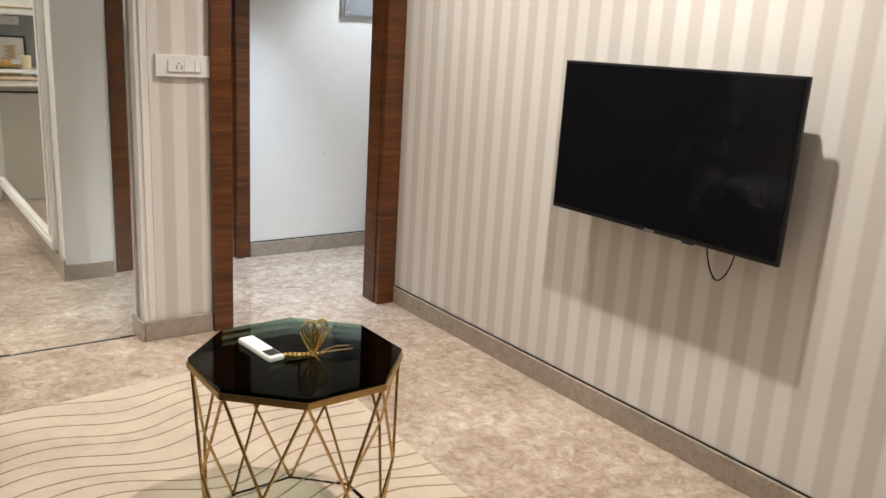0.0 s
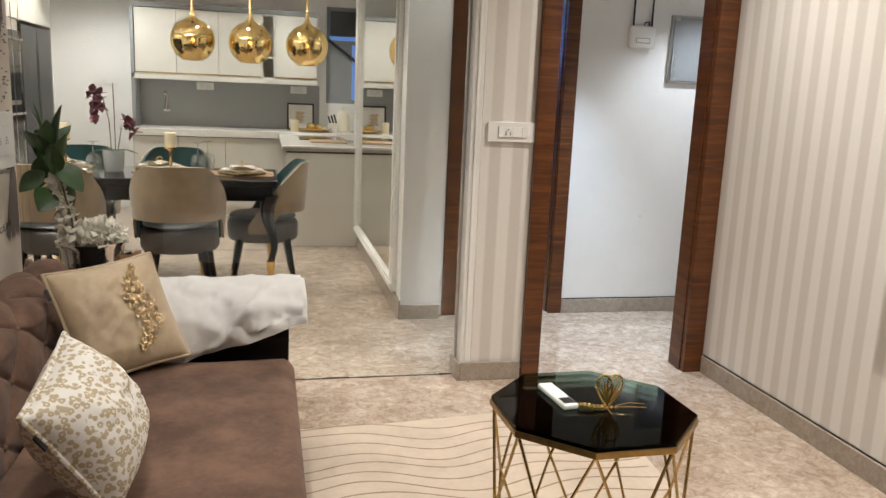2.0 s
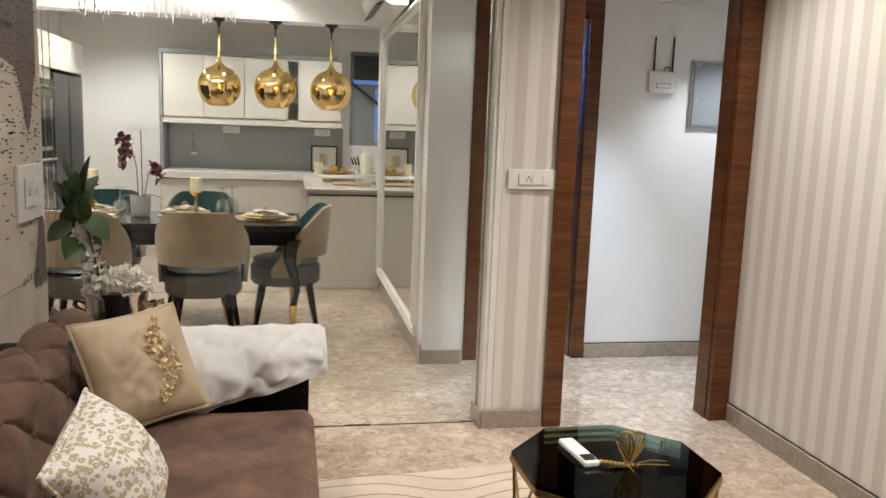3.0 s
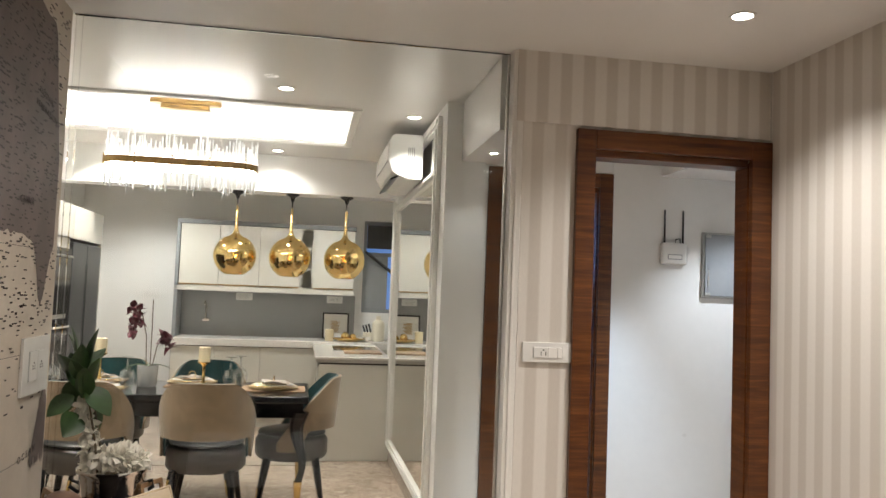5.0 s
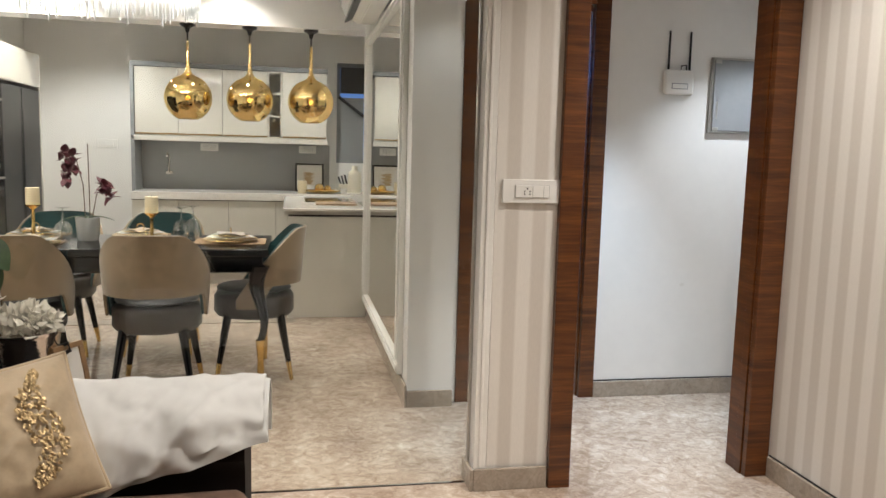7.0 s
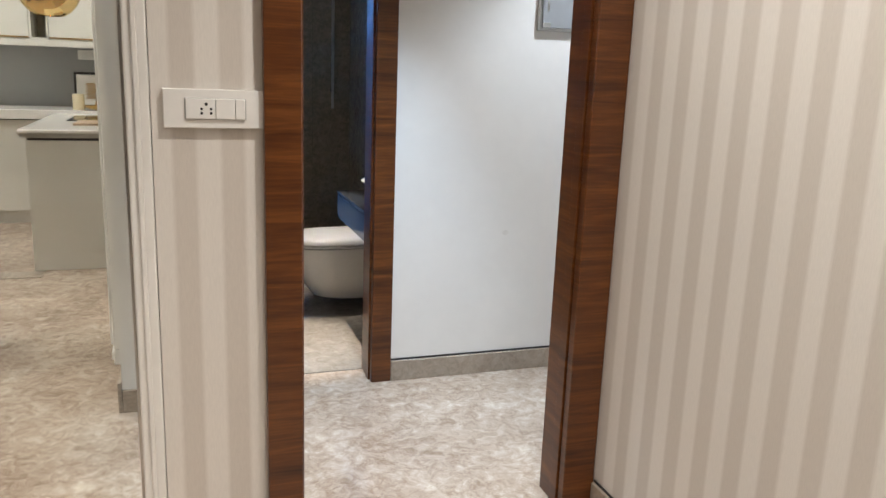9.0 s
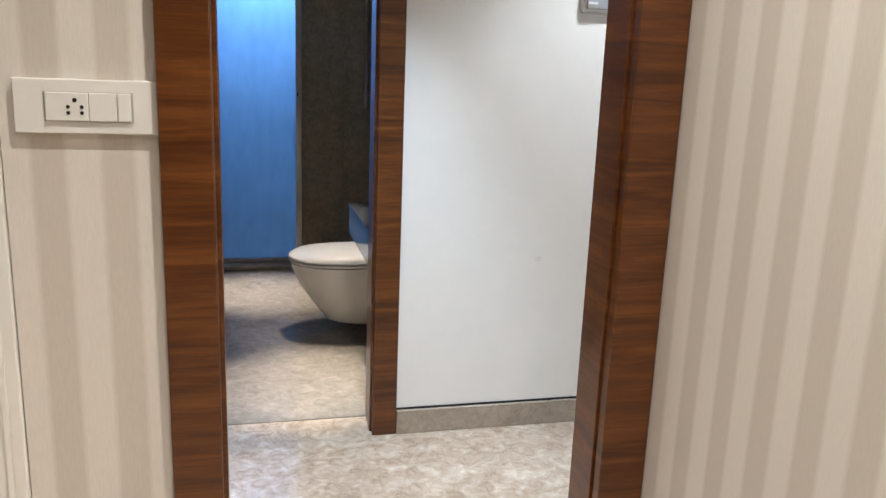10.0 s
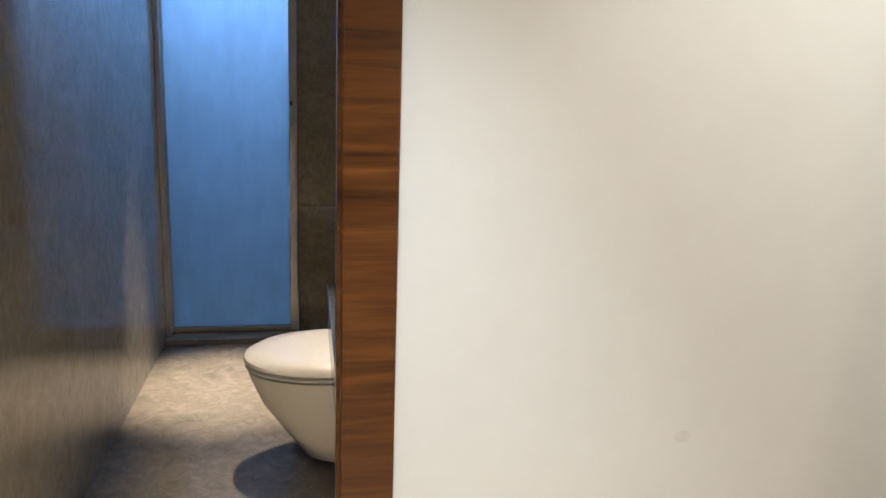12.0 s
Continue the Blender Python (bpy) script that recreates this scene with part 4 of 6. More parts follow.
def planter():
    ob = thing("flower_planter", (0.05, 3.97, 0.4505), "hammered silver bucket with green leaves and white flowers", "planter")
    ob.scale = (1.14, 1.14, 1.14)
    part("bucket", lathe([(0, 0), (0.078, 0), (0.082, 0.01), (0.104, 0.185), (0.112, 0.195), (0.112, 0.203), (0.1, 0.2), (0.078, 0.02), (0, 0.02)], 40), CHROME, ob, "hammered silver bucket", True)
    for s in (-1, 1):
        part("handle", tube([(s * 0.1, 0, 0.15), (s * 0.125, 0, 0.16), (s * 0.13, 0, 0.14), (s * 0.10, 0, 0.12)], 0.006, 8), BLACK_PLASTIC, ob)
    rng = random.Random(11)
    for k, (bx, by) in enumerate(((-0.07, 0.0), (-0.055, 0.02), (-0.06, -0.02))):
        part("stem", tube([(bx * 0.4, by, 0.02), (bx * 0.9, by, 0.28), (bx * 1.75, by * 0.5, 0.51)], 0.0045, 7, None, 0.003), STALK, ob)
    for k in range(16):
        a = k * 2.4
        tilt = 86 - 11 * (k % 4) if k < 11 else -35 - 9 * (k % 3)
        b = leaf_mesh(0.098 + 0.022 * (k % 3), 0.085 + 0.018 * (k % 2), 0.1)
        base = (-0.115 + 0.02 * math.cos(a), 0.015 * math.sin(a), 0.425 + 0.028 * (k % 5) - (0.0 if k < 11 else 0.05))
        bmesh.ops.transform(b, matrix=pose(*base, 0, 0, math.degrees(a)) @ pose(0, 0, 0, rng.uniform(-50, 50), -tilt, 0), verts=b.verts)
        part("leaf", b, LEAF, ob, "", True)
    # white blossoms: a spike and a mophead
    bm = bmesh.new()
    for k in range(230):
        t = k / 230
        a = k * 2.4
        c = Vector((-0.105 + 0.05 * (1 - t) + (0.028 - 0.012 * t) * math.cos(a), (0.028 - 0.012 * t) * math.sin(a), 0.17 + 0.24 * t))
        q = leaf_mesh(0.027, 0.023, 0.2, 3)
        bmesh.ops.transform(q, matrix=Matrix.Translation(c) @ pose(0, 0, 0, rng.uniform(0, 360), rng.uniform(0, 360), rng.uniform(0, 360)), verts=q.verts)
        me = bpy.data.meshes.new("tmp")
        q.to_mesh(me)
        q.free()
        bm.from_mesh(me)
        bpy.data.meshes.remove(me)
    tagged(part("blossom_spike", bm, PETAL_WHITE, ob, "white flower spike"), kind="stuff")
    bm = bmesh.new()
    for k in range(260):
        v = Vector((rng.gauss(0, 1), rng.gauss(0, 1), rng.gauss(0, 1))).normalized()
        c = Vector((0.03, -0.02, 0.215)) + Vector((v.x * 0.075, v.y * 0.07, abs(v.z) * 0.055)) * rng.uniform(0.8, 1.05)
        q = leaf_mesh(0.030, 0.027, 0.3, 3)
        bmesh.ops.transform(q, matrix=Matrix.Translation(c) @ pose(0, 0, 0, rng.uniform(0, 360), rng.uniform(0, 360), rng.uniform(0, 360)), verts=q.verts)
        me = bpy.data.meshes.new("tmp")
        q.to_mesh(me)
        q.free()
        bm.from_mesh(me)
        bpy.data.meshes.remove(me)
    tagged(part("blossom_head", bm, PETAL_WHITE, ob, "white hydrangea head"), kind="stuff")


planter()


def photo_frame(loc, turn, w, h, mat, label, tilt=12):
    ob = thing("picture_frame", loc, label, "picture frame")
    ob.matrix_world = pose(*loc, -tilt, 0, turn)
    for a0, a1, b0, b1 in ((-w / 2, w / 2, 0, 0.018), (-w / 2, w / 2, h - 0.018, h), (-w / 2, -w / 2 + 0.018, 0.0185, h - 0.0185), (w / 2 - 0.018, w / 2, 0.0185, h - 0.0185)):
        part("frame_bar", box(a0, a1, -0.008, 0.008, b0, b1, 0.002), mat, ob)
    part("picture", box(-w / 2 + 0.0185, w / 2 - 0.0185, -0.002, 0.002, 0.0185, h - 0.0185), CERAMIC, ob, "pale print")
    return ob


FRAME_WOOD = plain("gilded_brown_wood", (0.26, 0.155, 0.075), 0.35, var=0.3, scale=20)
photo_frame((0.215, 3.97, 0.4505), 64, 0.13, 0.18, FRAME_WOOD, "small brown wooden photo frame")
photo_frame((-0.165, 3.86, 0.4505), -58, 0.13, 0.17, FRAME_WOOD, "small brown wooden photo frame")

# sepia map print: land shapes and lettering on the wall
def land(name, y0, y1, zlo, zhi, seed, label):
    bm = bmesh.new()
    N = 60
    lo = [bm.verts.new((XL + 0.0015, y0 + (y1 - y0) * i / N, zlo(y0 + (y1 - y0) * i / N) + 0.04 * noise.noise((i * 0.23, seed, 0)) + 0.02 * noise.noise((i * 0.8, seed, 4)))) for i in range(N + 1)]
    hi = [bm.verts.new((XL + 0.0015, y0 + (y1 - y0) * i / N, zhi(y0 + (y1 - y0) * i / N) + 0.03 * noise.noise((i * 0.3, seed, 9)))) for i in range(N + 1)]
    for i in range(N):
        if hi[i].co.z > lo[i].co.z and hi[i + 1].co.z > lo[i + 1].co.z:
            bm.faces.new((lo[i], lo[i + 1], hi[i + 1], hi[i]))
    o = part(name, bm, MAP_LAND, wall_map, label)
    return o


land("map_land", 2.4, 4.10, lambda y: 1.52 - 0.26 * math.exp(-((y - 3.98) / 0.07) ** 2) - 0.2 * math.exp(-((y - 3.2) / 0.12) ** 2), lambda y: 2.25 - 0.12 * math.sin(y * 3) - (0.45 * max(0, y - 3.98) / 0.12), 2, "printed dark taupe continent")
land("map_land", 3.98, 4.14, lambda y: 0.68, lambda y: 1.0 - 2.5 * abs(y - 4.1), 5, "printed dark taupe land")
land("map_land", 1.4, 2.2, lambda y: 0.9 + 0.4 * abs(y - 1.8), lambda y: 1.9, 8, "printed dark taupe land")


def words(text, y, z, size, mat, turn=0, spacing=1.3):
    cu = bpy.data.curves.new("lettering", "FONT")
    cu.body, cu.size, cu.extrude, cu.space_character, cu.align_x = text, size, 0.0004, spacing, "CENTER"
    cu.materials.append(mat)
    o = new("map_lettering", cu)
    o.matrix_world = Matrix.Translation((XL + 0.003, y, z)) @ pose(0, 0, 0, 90, 0, 90) @ pose(0, 0, 0, 0, 0, turn)
    o.parent = wall_map
    o.matrix_parent_inverse = Matrix()
    return o


words("RUSSIAN", 3.90, 2.03, 0.032, MAP_INK, -8)
words("FEDERATION", 3.92, 1.975, 0.032, MAP_INK, -8)
words("CHINA", 3.78, 1.63, 0.036, MAP_INK)
words("OCEAN", 3.95, 0.72, 0.035, MAP_INK, 6, 1.8)
words("OCEAN", 2.6, 0.95, 0.035, MAP_INK, 6, 1.8)
rng = random.Random(9)
bm = bmesh.new()
for k in range(1500):
    y, z = rng.uniform(3.0, 4.11), rng.uniform(0.9, 2.4)
    if z < 1.2 and rng.random() < 0.7:
        continue
    l = rng.uniform(0.010, 0.034)
    box(XL + 0.0022, XL + 0.0026, y - l / 2, y + l / 2, z - 0.0026, z + 0.0026, 0, bm)
tagged(part("map_small_print", bm, MAP_INK, wall_map, "rows of tiny printed place names"), kind="stuff")
bm = bmesh.new()
for zz in (0.72, 1.1, 1.48, 1.86, 2.24):
    box(XL + 0.0008, XL + 0.001, -1.2, 4.14, zz - 0.0008, zz + 0.0008, 0, bm)
part("map_grid_lines", bm, MAP_INK, wall_map)

# ---- corridor ----


def router():
    ob = thing("wifi_router", (2.85, YB - 0.001, 1.664), "white router with two upright black aerials on the wall", "router")
    part("body", box(-0.081, 0.081, -0.035, 0, -0.064, 0.064, 0.014, None, 3), WHITE_PLASTIC, ob, "", True)
    part("front_slot", box(-0.045, 0.045, -0.037, -0.0352, -0.035, -0.005, 0.0008), GREY_PANEL, ob)
    part("front_face", box(-0.041, 0.041, -0.0385, -0.0372, -0.031, -0.009, 0.0008), WHITE_PLASTIC, ob)
    for s in (-0.058, 0.058):
        part("aerial", tube([(s, -0.015, 0.055), (s, -0.015, 0.257)], 0.0065, 8, None, 0.005), BLACK_PLASTIC, ob)
    part("adapter_cable", tube([(0.01, -0.012, 0.054), (0.015, -0.014, 0.085), (0.04, -0.014, 0.09), (0.045, -0.012, 0.054)], 0.004, 6), BLACK_PLASTIC, ob)
    return ob


router()


def fuse_board():
    ob = thing("distribution_board", (3.205, YB - 0.001, 1.606), "grey smoked-front fuse box on the corridor wall", "fuse box")
    w, h = 0.17, 0.195
    part("frame", box(-w, w, -0.02, 0, -h, h, 0.004), STEEL, ob)
    part("door", box(-w + 0.012, w - 0.012, -0.028, -0.0205, -h + 0.012, h - 0.012, 0.003), GREY_PANEL, ob, "smoked grey door")
    for sx in (-w + 0.03, w - 0.03):
        for sz in (-h + 0.022, h - 0.022):
            part("corner_clip", box(sx - 0.017, sx + 0.017, -0.031, -0.0285, sz - 0.009, sz + 0.009, 0.001), STEEL, ob)
    part("badge", box(-w + 0.03, -w + 0.038, -0.0295, -0.0285, -0.12, -0.03), STEEL, ob)


fuse_board()

wall_back = bpy.data.objects["wall_corridor_back"]
bm = lathe([(0, 0), (0.012, 0), (0.012, 0.0006), (0, 0.0006)], 14)
bmesh.ops.transform(bm, matrix=Matrix.Translation((2.951, YB - 0.0002, 0.603)) @ Matrix.Rotation(radians(90), 4, "X") @ Matrix.Diagonal((1.2, 0.8, 1, 1)), verts=bm.verts)
part("scuff_mark", bm, plain("scuff", (0.70, 0.685, 0.655), 0.5), wall_back, "faint grey smudge")

# ---- bathroom ----


def frosted_door():
    ob = thing("frosted_glass_door", (2.0, 7.535, 0.0265), "aluminium door with frosted glass, blue daylight behind", "door")
    x0, x1, h = -0.27, 0.298, 2.25
    for a, b in ((x0, x0 + 0.025), (x1 - 0.034, x1)):
        part("stile", box(a, b, -0.02, 0.02, 0, h, 0.003), STEEL, ob)
    part("bottom_rail", box(x0 + 0.0255, x1 - 0.0345, -0.02, 0.02, 0, 0.024, 0.003), STEEL, ob)
    part("glass", box(x0 + 0.0255, x1 - 0.0345, -0.004, 0.004, 0.0245, h), FROSTED, ob, "frosted glass")
    lock = part("latch", box(x1 - 0.032, x1 - 0.016, -0.03, -0.0205, 0.92, 1.06, 0.003), STEEL, ob)
    part("latch_knob", box(x1 - 0.028, x1 - 0.02, -0.036, -0.0305, 1.01, 1.03, 0.001), BLACK_PLASTIC, lock)
    part("corner_post", box(x0 - 0.0, x0 + 0.02, -0.06, -0.021, 0, h, 0.002), STEEL, ob)


frosted_door()
# Unseen screens, added near-black so little blue light scatters onto the glass.
structure("bounce_screen", box(1.79, 2.9, 8.4, 8.5, -0.1, 2.6), plain("bounce_absorber", (0.06, 0.07, 0.085), 0.8), "unseen dark screen that damps blue bounce behind the frosted door", "wall")
structure("bounce_screen_side", box(2.82, 2.9, 7.76, 8.4, 0, 2.6), plain("bounce_absorber_side", (0.06, 0.07, 0.085), 0.8), "unseen dark side screen behind the frosted door", "wall")


def toilet():
    ob = thing("toilet", (2.16, 6.24, 0), "white wall-hung toilet with its lid closed", "toilet")
    L, W = 0.56, 0.36

    def ring(s, z, tip):
        """Egg outline: the tip at x = tip, the wall at x = L."""
        pts = []
        for k in range(40):
            a = 2 * math.pi * k / 40
            cx = math.cos(a)
            x = tip + (L - tip) * (0.45 - 0.45 * cx) if cx > 0 else tip + (L - tip) * (0.45 + 0.55 * abs(cx) ** 0.75)
            y = s * W / 2 * (abs(math.sin(a)) ** (0.9 if cx > 0 else 0.55)) * (1 if math.sin(a) > 0 else -1)
            pts.append((x, y, z))
        return pts

    def loft(rings, top=True):
        bm = bmesh.new()
        vs = [[bm.verts.new(p) for p in r] for r in rings]
        for a, b in zip(vs, vs[1:]):
            for i in range(40):
                bm.faces.new((a[i], a[(i + 1) % 40], b[(i + 1) % 40], b[i]))
        bm.faces.new(vs[0][::-1])
        bm.faces.new(vs[-1])
        bmesh.ops.recalc_face_normals(bm, faces=bm.faces)
        return bm
    part("bowl", loft([ring(0.52, 0.062, 0.21), ring(0.60, 0.075, 0.17), ring(0.72, 0.15, 0.115), ring(0.88, 0.24, 0.05), ring(0.97, 0.32, 0.015), ring(0.985, 0.345, 0.008)]), CERAMIC, ob, "", True)
    part("seat", loft([ring(0.94, 0.346, 0.02), ring(0.99, 0.351, 0.006), ring(1.0, 0.353, 0.002), ring(1.0, 0.358, 0.002), ring(0.94, 0.361, 0.02)]), WHITE_PLASTIC, ob, "", True)
    part("lid", loft([ring(0.94, 0.3615, 0.02), ring(0.995, 0.366, 0.004), ring(1.01, 0.369, 0.0), ring(1.0, 0.378, 0.002), ring(0.93, 0.394, 0.03), ring(0.72, 0.404, 0.10), ring(0.3, 0.408, 0.22)]), WHITE_PLASTIC, ob, "", True)
    part("fixing", box(0.21, 0.24, -0.015, 0.015, 0.058, 0.0625, 0.002), BLACK_PLASTIC, ob)
    part("wall_bracket", box(L - 0.02, BX1 - 2.161, -0.15, 0.15, 0.06, 0.34, 0.01), CERAMIC, ob)


toilet()


def vanity():
    ob = thing("vanity_counter", (2.6, 5.57, 0.55), "floating vanity slab with basin and black tap", "vanity")
    # The slab's blue tint stands for the frosted door mirrored in it.
    part("slab", box(-0.21, 0.199, -0.258, 0.30, 0.0, 0.115, 0.004), plain("blue_lit_laminate", (0.10, 0.12, 0.16), 0.12, var=0.1), ob)
    part("top", box(-0.213, 0.199, -0.26, 0.303, 0.1155, 0.13, 0.003), plain("dark_slate", (0.035, 0.04, 0.05), 0.12, var=0.2), ob, "dark stone top")
    part("basin", lathe([(0, 0.131), (0.10, 0.131), (0.17, 0.21), (0.165, 0.212), (0.095, 0.145), (0, 0.14)], 30, None, (0.01, 0.02, 0)), CERAMIC, ob, "white ceramic basin", True)
    tap = part("tap", lathe([(0, 0.131), (0.02, 0.131), (0.02, 0.30), (0, 0.30)], 16, None, (0.12, 0.2, 0)), BLACK_PLASTIC, ob, "black basin tap", True)
    part("spout", tube([(0.12, 0.2, 0.27), (0.0, 0.17, 0.265), (-0.05, 0.16, 0.255)], 0.011, 10), BLACK_PLASTIC, tap)
    part("lever", tube([(0.12, 0.2, 0.30), (0.10, 0.19, 0.33)], 0.007, 8), BLACK_PLASTIC, tap)


vanity()
ob = thing("shower_rail", (2.68, 7.545, 0.98), "slim vertical shower rail on the marble wall", "shower rail")
part("rail", tube([(0, -0.03, 0), (0, -0.03, 1.2)], 0.009, 10), STEEL, ob)
for zz in (0.12, 1.1):
    part("clip", box(-0.012, 0.012, -0.03, -0.001, zz - 0.015, zz + 0.015, 0.003), BLACK_PLASTIC, ob)

# ---- dining room ----


def mirror_panel():
    ob = thing("wall_mirror", (XM - 0.001, 6.3, 0), "tall mirror in a white moulded frame", "mirror")
    y0, y1, z0, z1 = -1.05, 0.98, 0.125, 2.40
    part("glass", box(-0.012, -0.004, y0 + 0.05, y1 - 0.05, z0 + 0.05, z1 - 0.05), MIRROR, ob, "clear mirror glass")
    for a0, a1, b0, b1 in ((y0, y1, z0, z0 + 0.06), (y0, y1, z1 - 0.06, z1), (y0, y0 + 0.06, z0 + 0.061, z1 - 0.061), (y1 - 0.06, y1, z0 + 0.061, z1 - 0.061), (y0 + 0.061, y1 - 0.061, 2.045, 2.095)):
        bar = part("frame_bar", box(-0.03, 0, a0, a1, b0, b1, 0.004), TRIM_WHITE, ob)
        part("bead", box(-0.04, -0.0305, a0 + 0.015, a1 - 0.015, b0 + 0.015, b1 - 0.015, 0.004), TRIM_WHITE, bar)


mirror_panel()


def air_conditioner():
    ob = thing("air_conditioner", (XM - 0.042, 6.14, 2.232), "white split air conditioner high on the wall", "air conditioner")
    prof = [(0, -0.14), (-0.10, -0.145), (-0.19, -0.10), (-0.222, -0.03), (-0.222, 0.06), (-0.205, 0.125), (-0.18, 0.145), (0, 0.145)]
    bm = bmesh.new()
    ends = [[bm.verts.new((x, y, z)) for x, z in prof] for y in (-0.42, 0.42)]
    n = len(prof)
    for i in range(n):
        bm.faces.new((ends[0][i], ends[0][(i + 1) % n], ends[1][(i + 1) % n], ends[1][i]))
    bm.faces.new(ends[0])
    bm.faces.new(ends[1][::-1])
    bmesh.ops.recalc_face_normals(bm, faces=bm.faces)
    bmesh.ops.bevel(bm, geom=bm.edges[:], offset=0.006, segments=2, affect="EDGES")
    part("body", bm, WHITE_PLASTIC, ob)
    part("front_seam", box(-0.2245, -0.2215, -0.415, 0.415, -0.032, -0.028), GREY_PANEL, ob)
    b = box(-0.006, 0.006, -0.38, 0.38, -0.045, 0.045, 0.002)
    bmesh.ops.transform(b, matrix=Matrix.Translation((-0.158, 0, -0.121)) @ Matrix.Rotation(radians(62), 4, "Y"), verts=b.verts)
    part("louvre", b, BLACK_PLASTIC, ob, "dark open air outlet")
    for k in range(4):
        part("side_label_bar", box(-0.06 - 0.012 * k, -0.054 - 0.012 * k, -0.4275, -0.4265, -0.02, 0.06), GREY_PANEL, ob)


air_conditioner()


def chandelier():
    cx, cy, zb = -0.11, 6.15, 2.15
    ob = thing("chandelier", (cx, cy, zb), "oval chandelier with a brass band and glass rods, lit", "chandelier")
    A, B = 0.485, 0.15

    def oval(t, q=1.0):
        """A stadium outline."""
        straight, r = 2 * (A - B), B
        P = 2 * straight + 2 * math.pi * r
        s = (t % 1) * P
        if s < straight:
            return Vector((-straight / 2 + s, -r * q, 0))
        s -= straight
        if s < math.pi * r:
            a = s / r - math.pi / 2
            return Vector((straight / 2 + r * q * math.cos(a), r * q * math.sin(a), 0))
        s -= math.pi * r
        if s < straight:
            return Vector((straight / 2 - s, r * q, 0))
        s -= straight
        a = s / r + math.pi / 2
        return Vector((-straight / 2 + r * q * math.cos(a), r * q * math.sin(a), 0))
    N = 72

    def band(q0, q1, z0, z1):
        bm = bmesh.new()
        rings = [[bm.verts.new(oval(i / N, q) + Vector((0, 0, z))) for i in range(N)] for q, z in ((q0, z0), (q0, z1), (q1, z1), (q1, z0))]
        for k in range(4):
            for i in range(N):
                bm.faces.new((rings[k][i], rings[k][(i + 1) % N], rings[(k + 1) % 4][(i + 1) % N], rings[(k + 1) % 4][i]))
        bmesh.ops.recalc_face_normals(bm, faces=bm.faces)
        return bm
    part("band", band(1.0, 0.96, -0.02, 0.025), DARK_GOLD, ob, "brushed brass oval band", True)
    part("led_ring", band(0.90, 0.80, -0.028, 0.03), LED, ob, "glowing strip inside the band")
    for k in range(10):
        p = oval(k / 10 + 0.03, 1.02)
        part("clasp", box(p.x - 0.006, p.x + 0.006, p.y - 0.006, p.y + 0.006, -0.03, 0.04, 0.002), DARK_GOLD, ob)
    meshes = []
    for k in range(6):
        bm = lathe([(0, 0), (0.0055, 0), (0.0055, 0.085 + 0.027 * k), (0, 0.085 + 0.027 * k)], 8)
        me = bpy.data.meshes.new("glass_rod")
        bm.to_mesh(me)
        bm.free()
        me.materials.append(CRYSTAL_ROD)
        meshes.append(me)
    M = 110
    for k in range(M):
        w = 0.5 + 0.5 * math.sin(k * 0.62) * (0.6 + 0.4 * math.sin(k * 2.7))
        p = oval(k / M, 0.93 if k % 2 else 0.72)
        up = int(w * 5.9)
        o = new("glass_rod", meshes[up])
        o.parent, o.location = ob, (p.x, p.y, -0.01)
        o = new("glass_rod", meshes[min(5, int((1 - w) * 5.9))])
        o.parent = ob
        o.matrix_basis = pose(p.x, p.y, 0.0, 180, 0, 0) @ Matrix.Diagonal((1, 1, 0.85, 1))
    bm = bmesh.new()
    n = 40
    rr = [[bm.verts.new((oval(i / n).x * 0.47, oval(i / n).y * 0.33, z)) for i in range(n)] for z in (TZ - zb - 0.03, TZ - zb - 0.001)]
    for i in range(n):
        bm.faces.new((rr[0][i], rr[0][(i + 1) % n], rr[1][(i + 1) % n], rr[1][i]))
    bm.faces.new(rr[0][::-1])
    bm.faces.new(rr[1])
    bmesh.ops.recalc_face_normals(bm, faces=bm.faces)
    part("canopy", bm, DARK_GOLD, ob, "brass ceiling plate")
    part("driver_box", box(-0.15, 0.15, -0.035, 0.035, TZ - zb - 0.062, TZ - zb - 0.0305, 0.003), DARK_GOLD, ob, "pierced brass driver box")
    for k in range(5):
        for sx in (-1, 1):
            part("vent_hole", box(sx * 0.07 + 0.012 * k - 0.027, sx * 0.07 + 0.012 * k - 0.020, -0.0365, -0.0355, TZ - zb - 0.052, TZ - zb - 0.044), BLACK_PLASTIC, ob)
    for sx in (-0.3, 0.3):
        part("hanging_wire", tube([(sx * 0.5, 0, TZ - zb - 0.03), (sx, -0.14, 0.02)], 0.0012, 5), STEEL, ob)
        part("hanging_wire", tube([(sx * 0.5, 0, TZ - zb - 0.03), (sx, 0.14, 0.02)], 0.0012, 5), STEEL, ob)


chandelier()


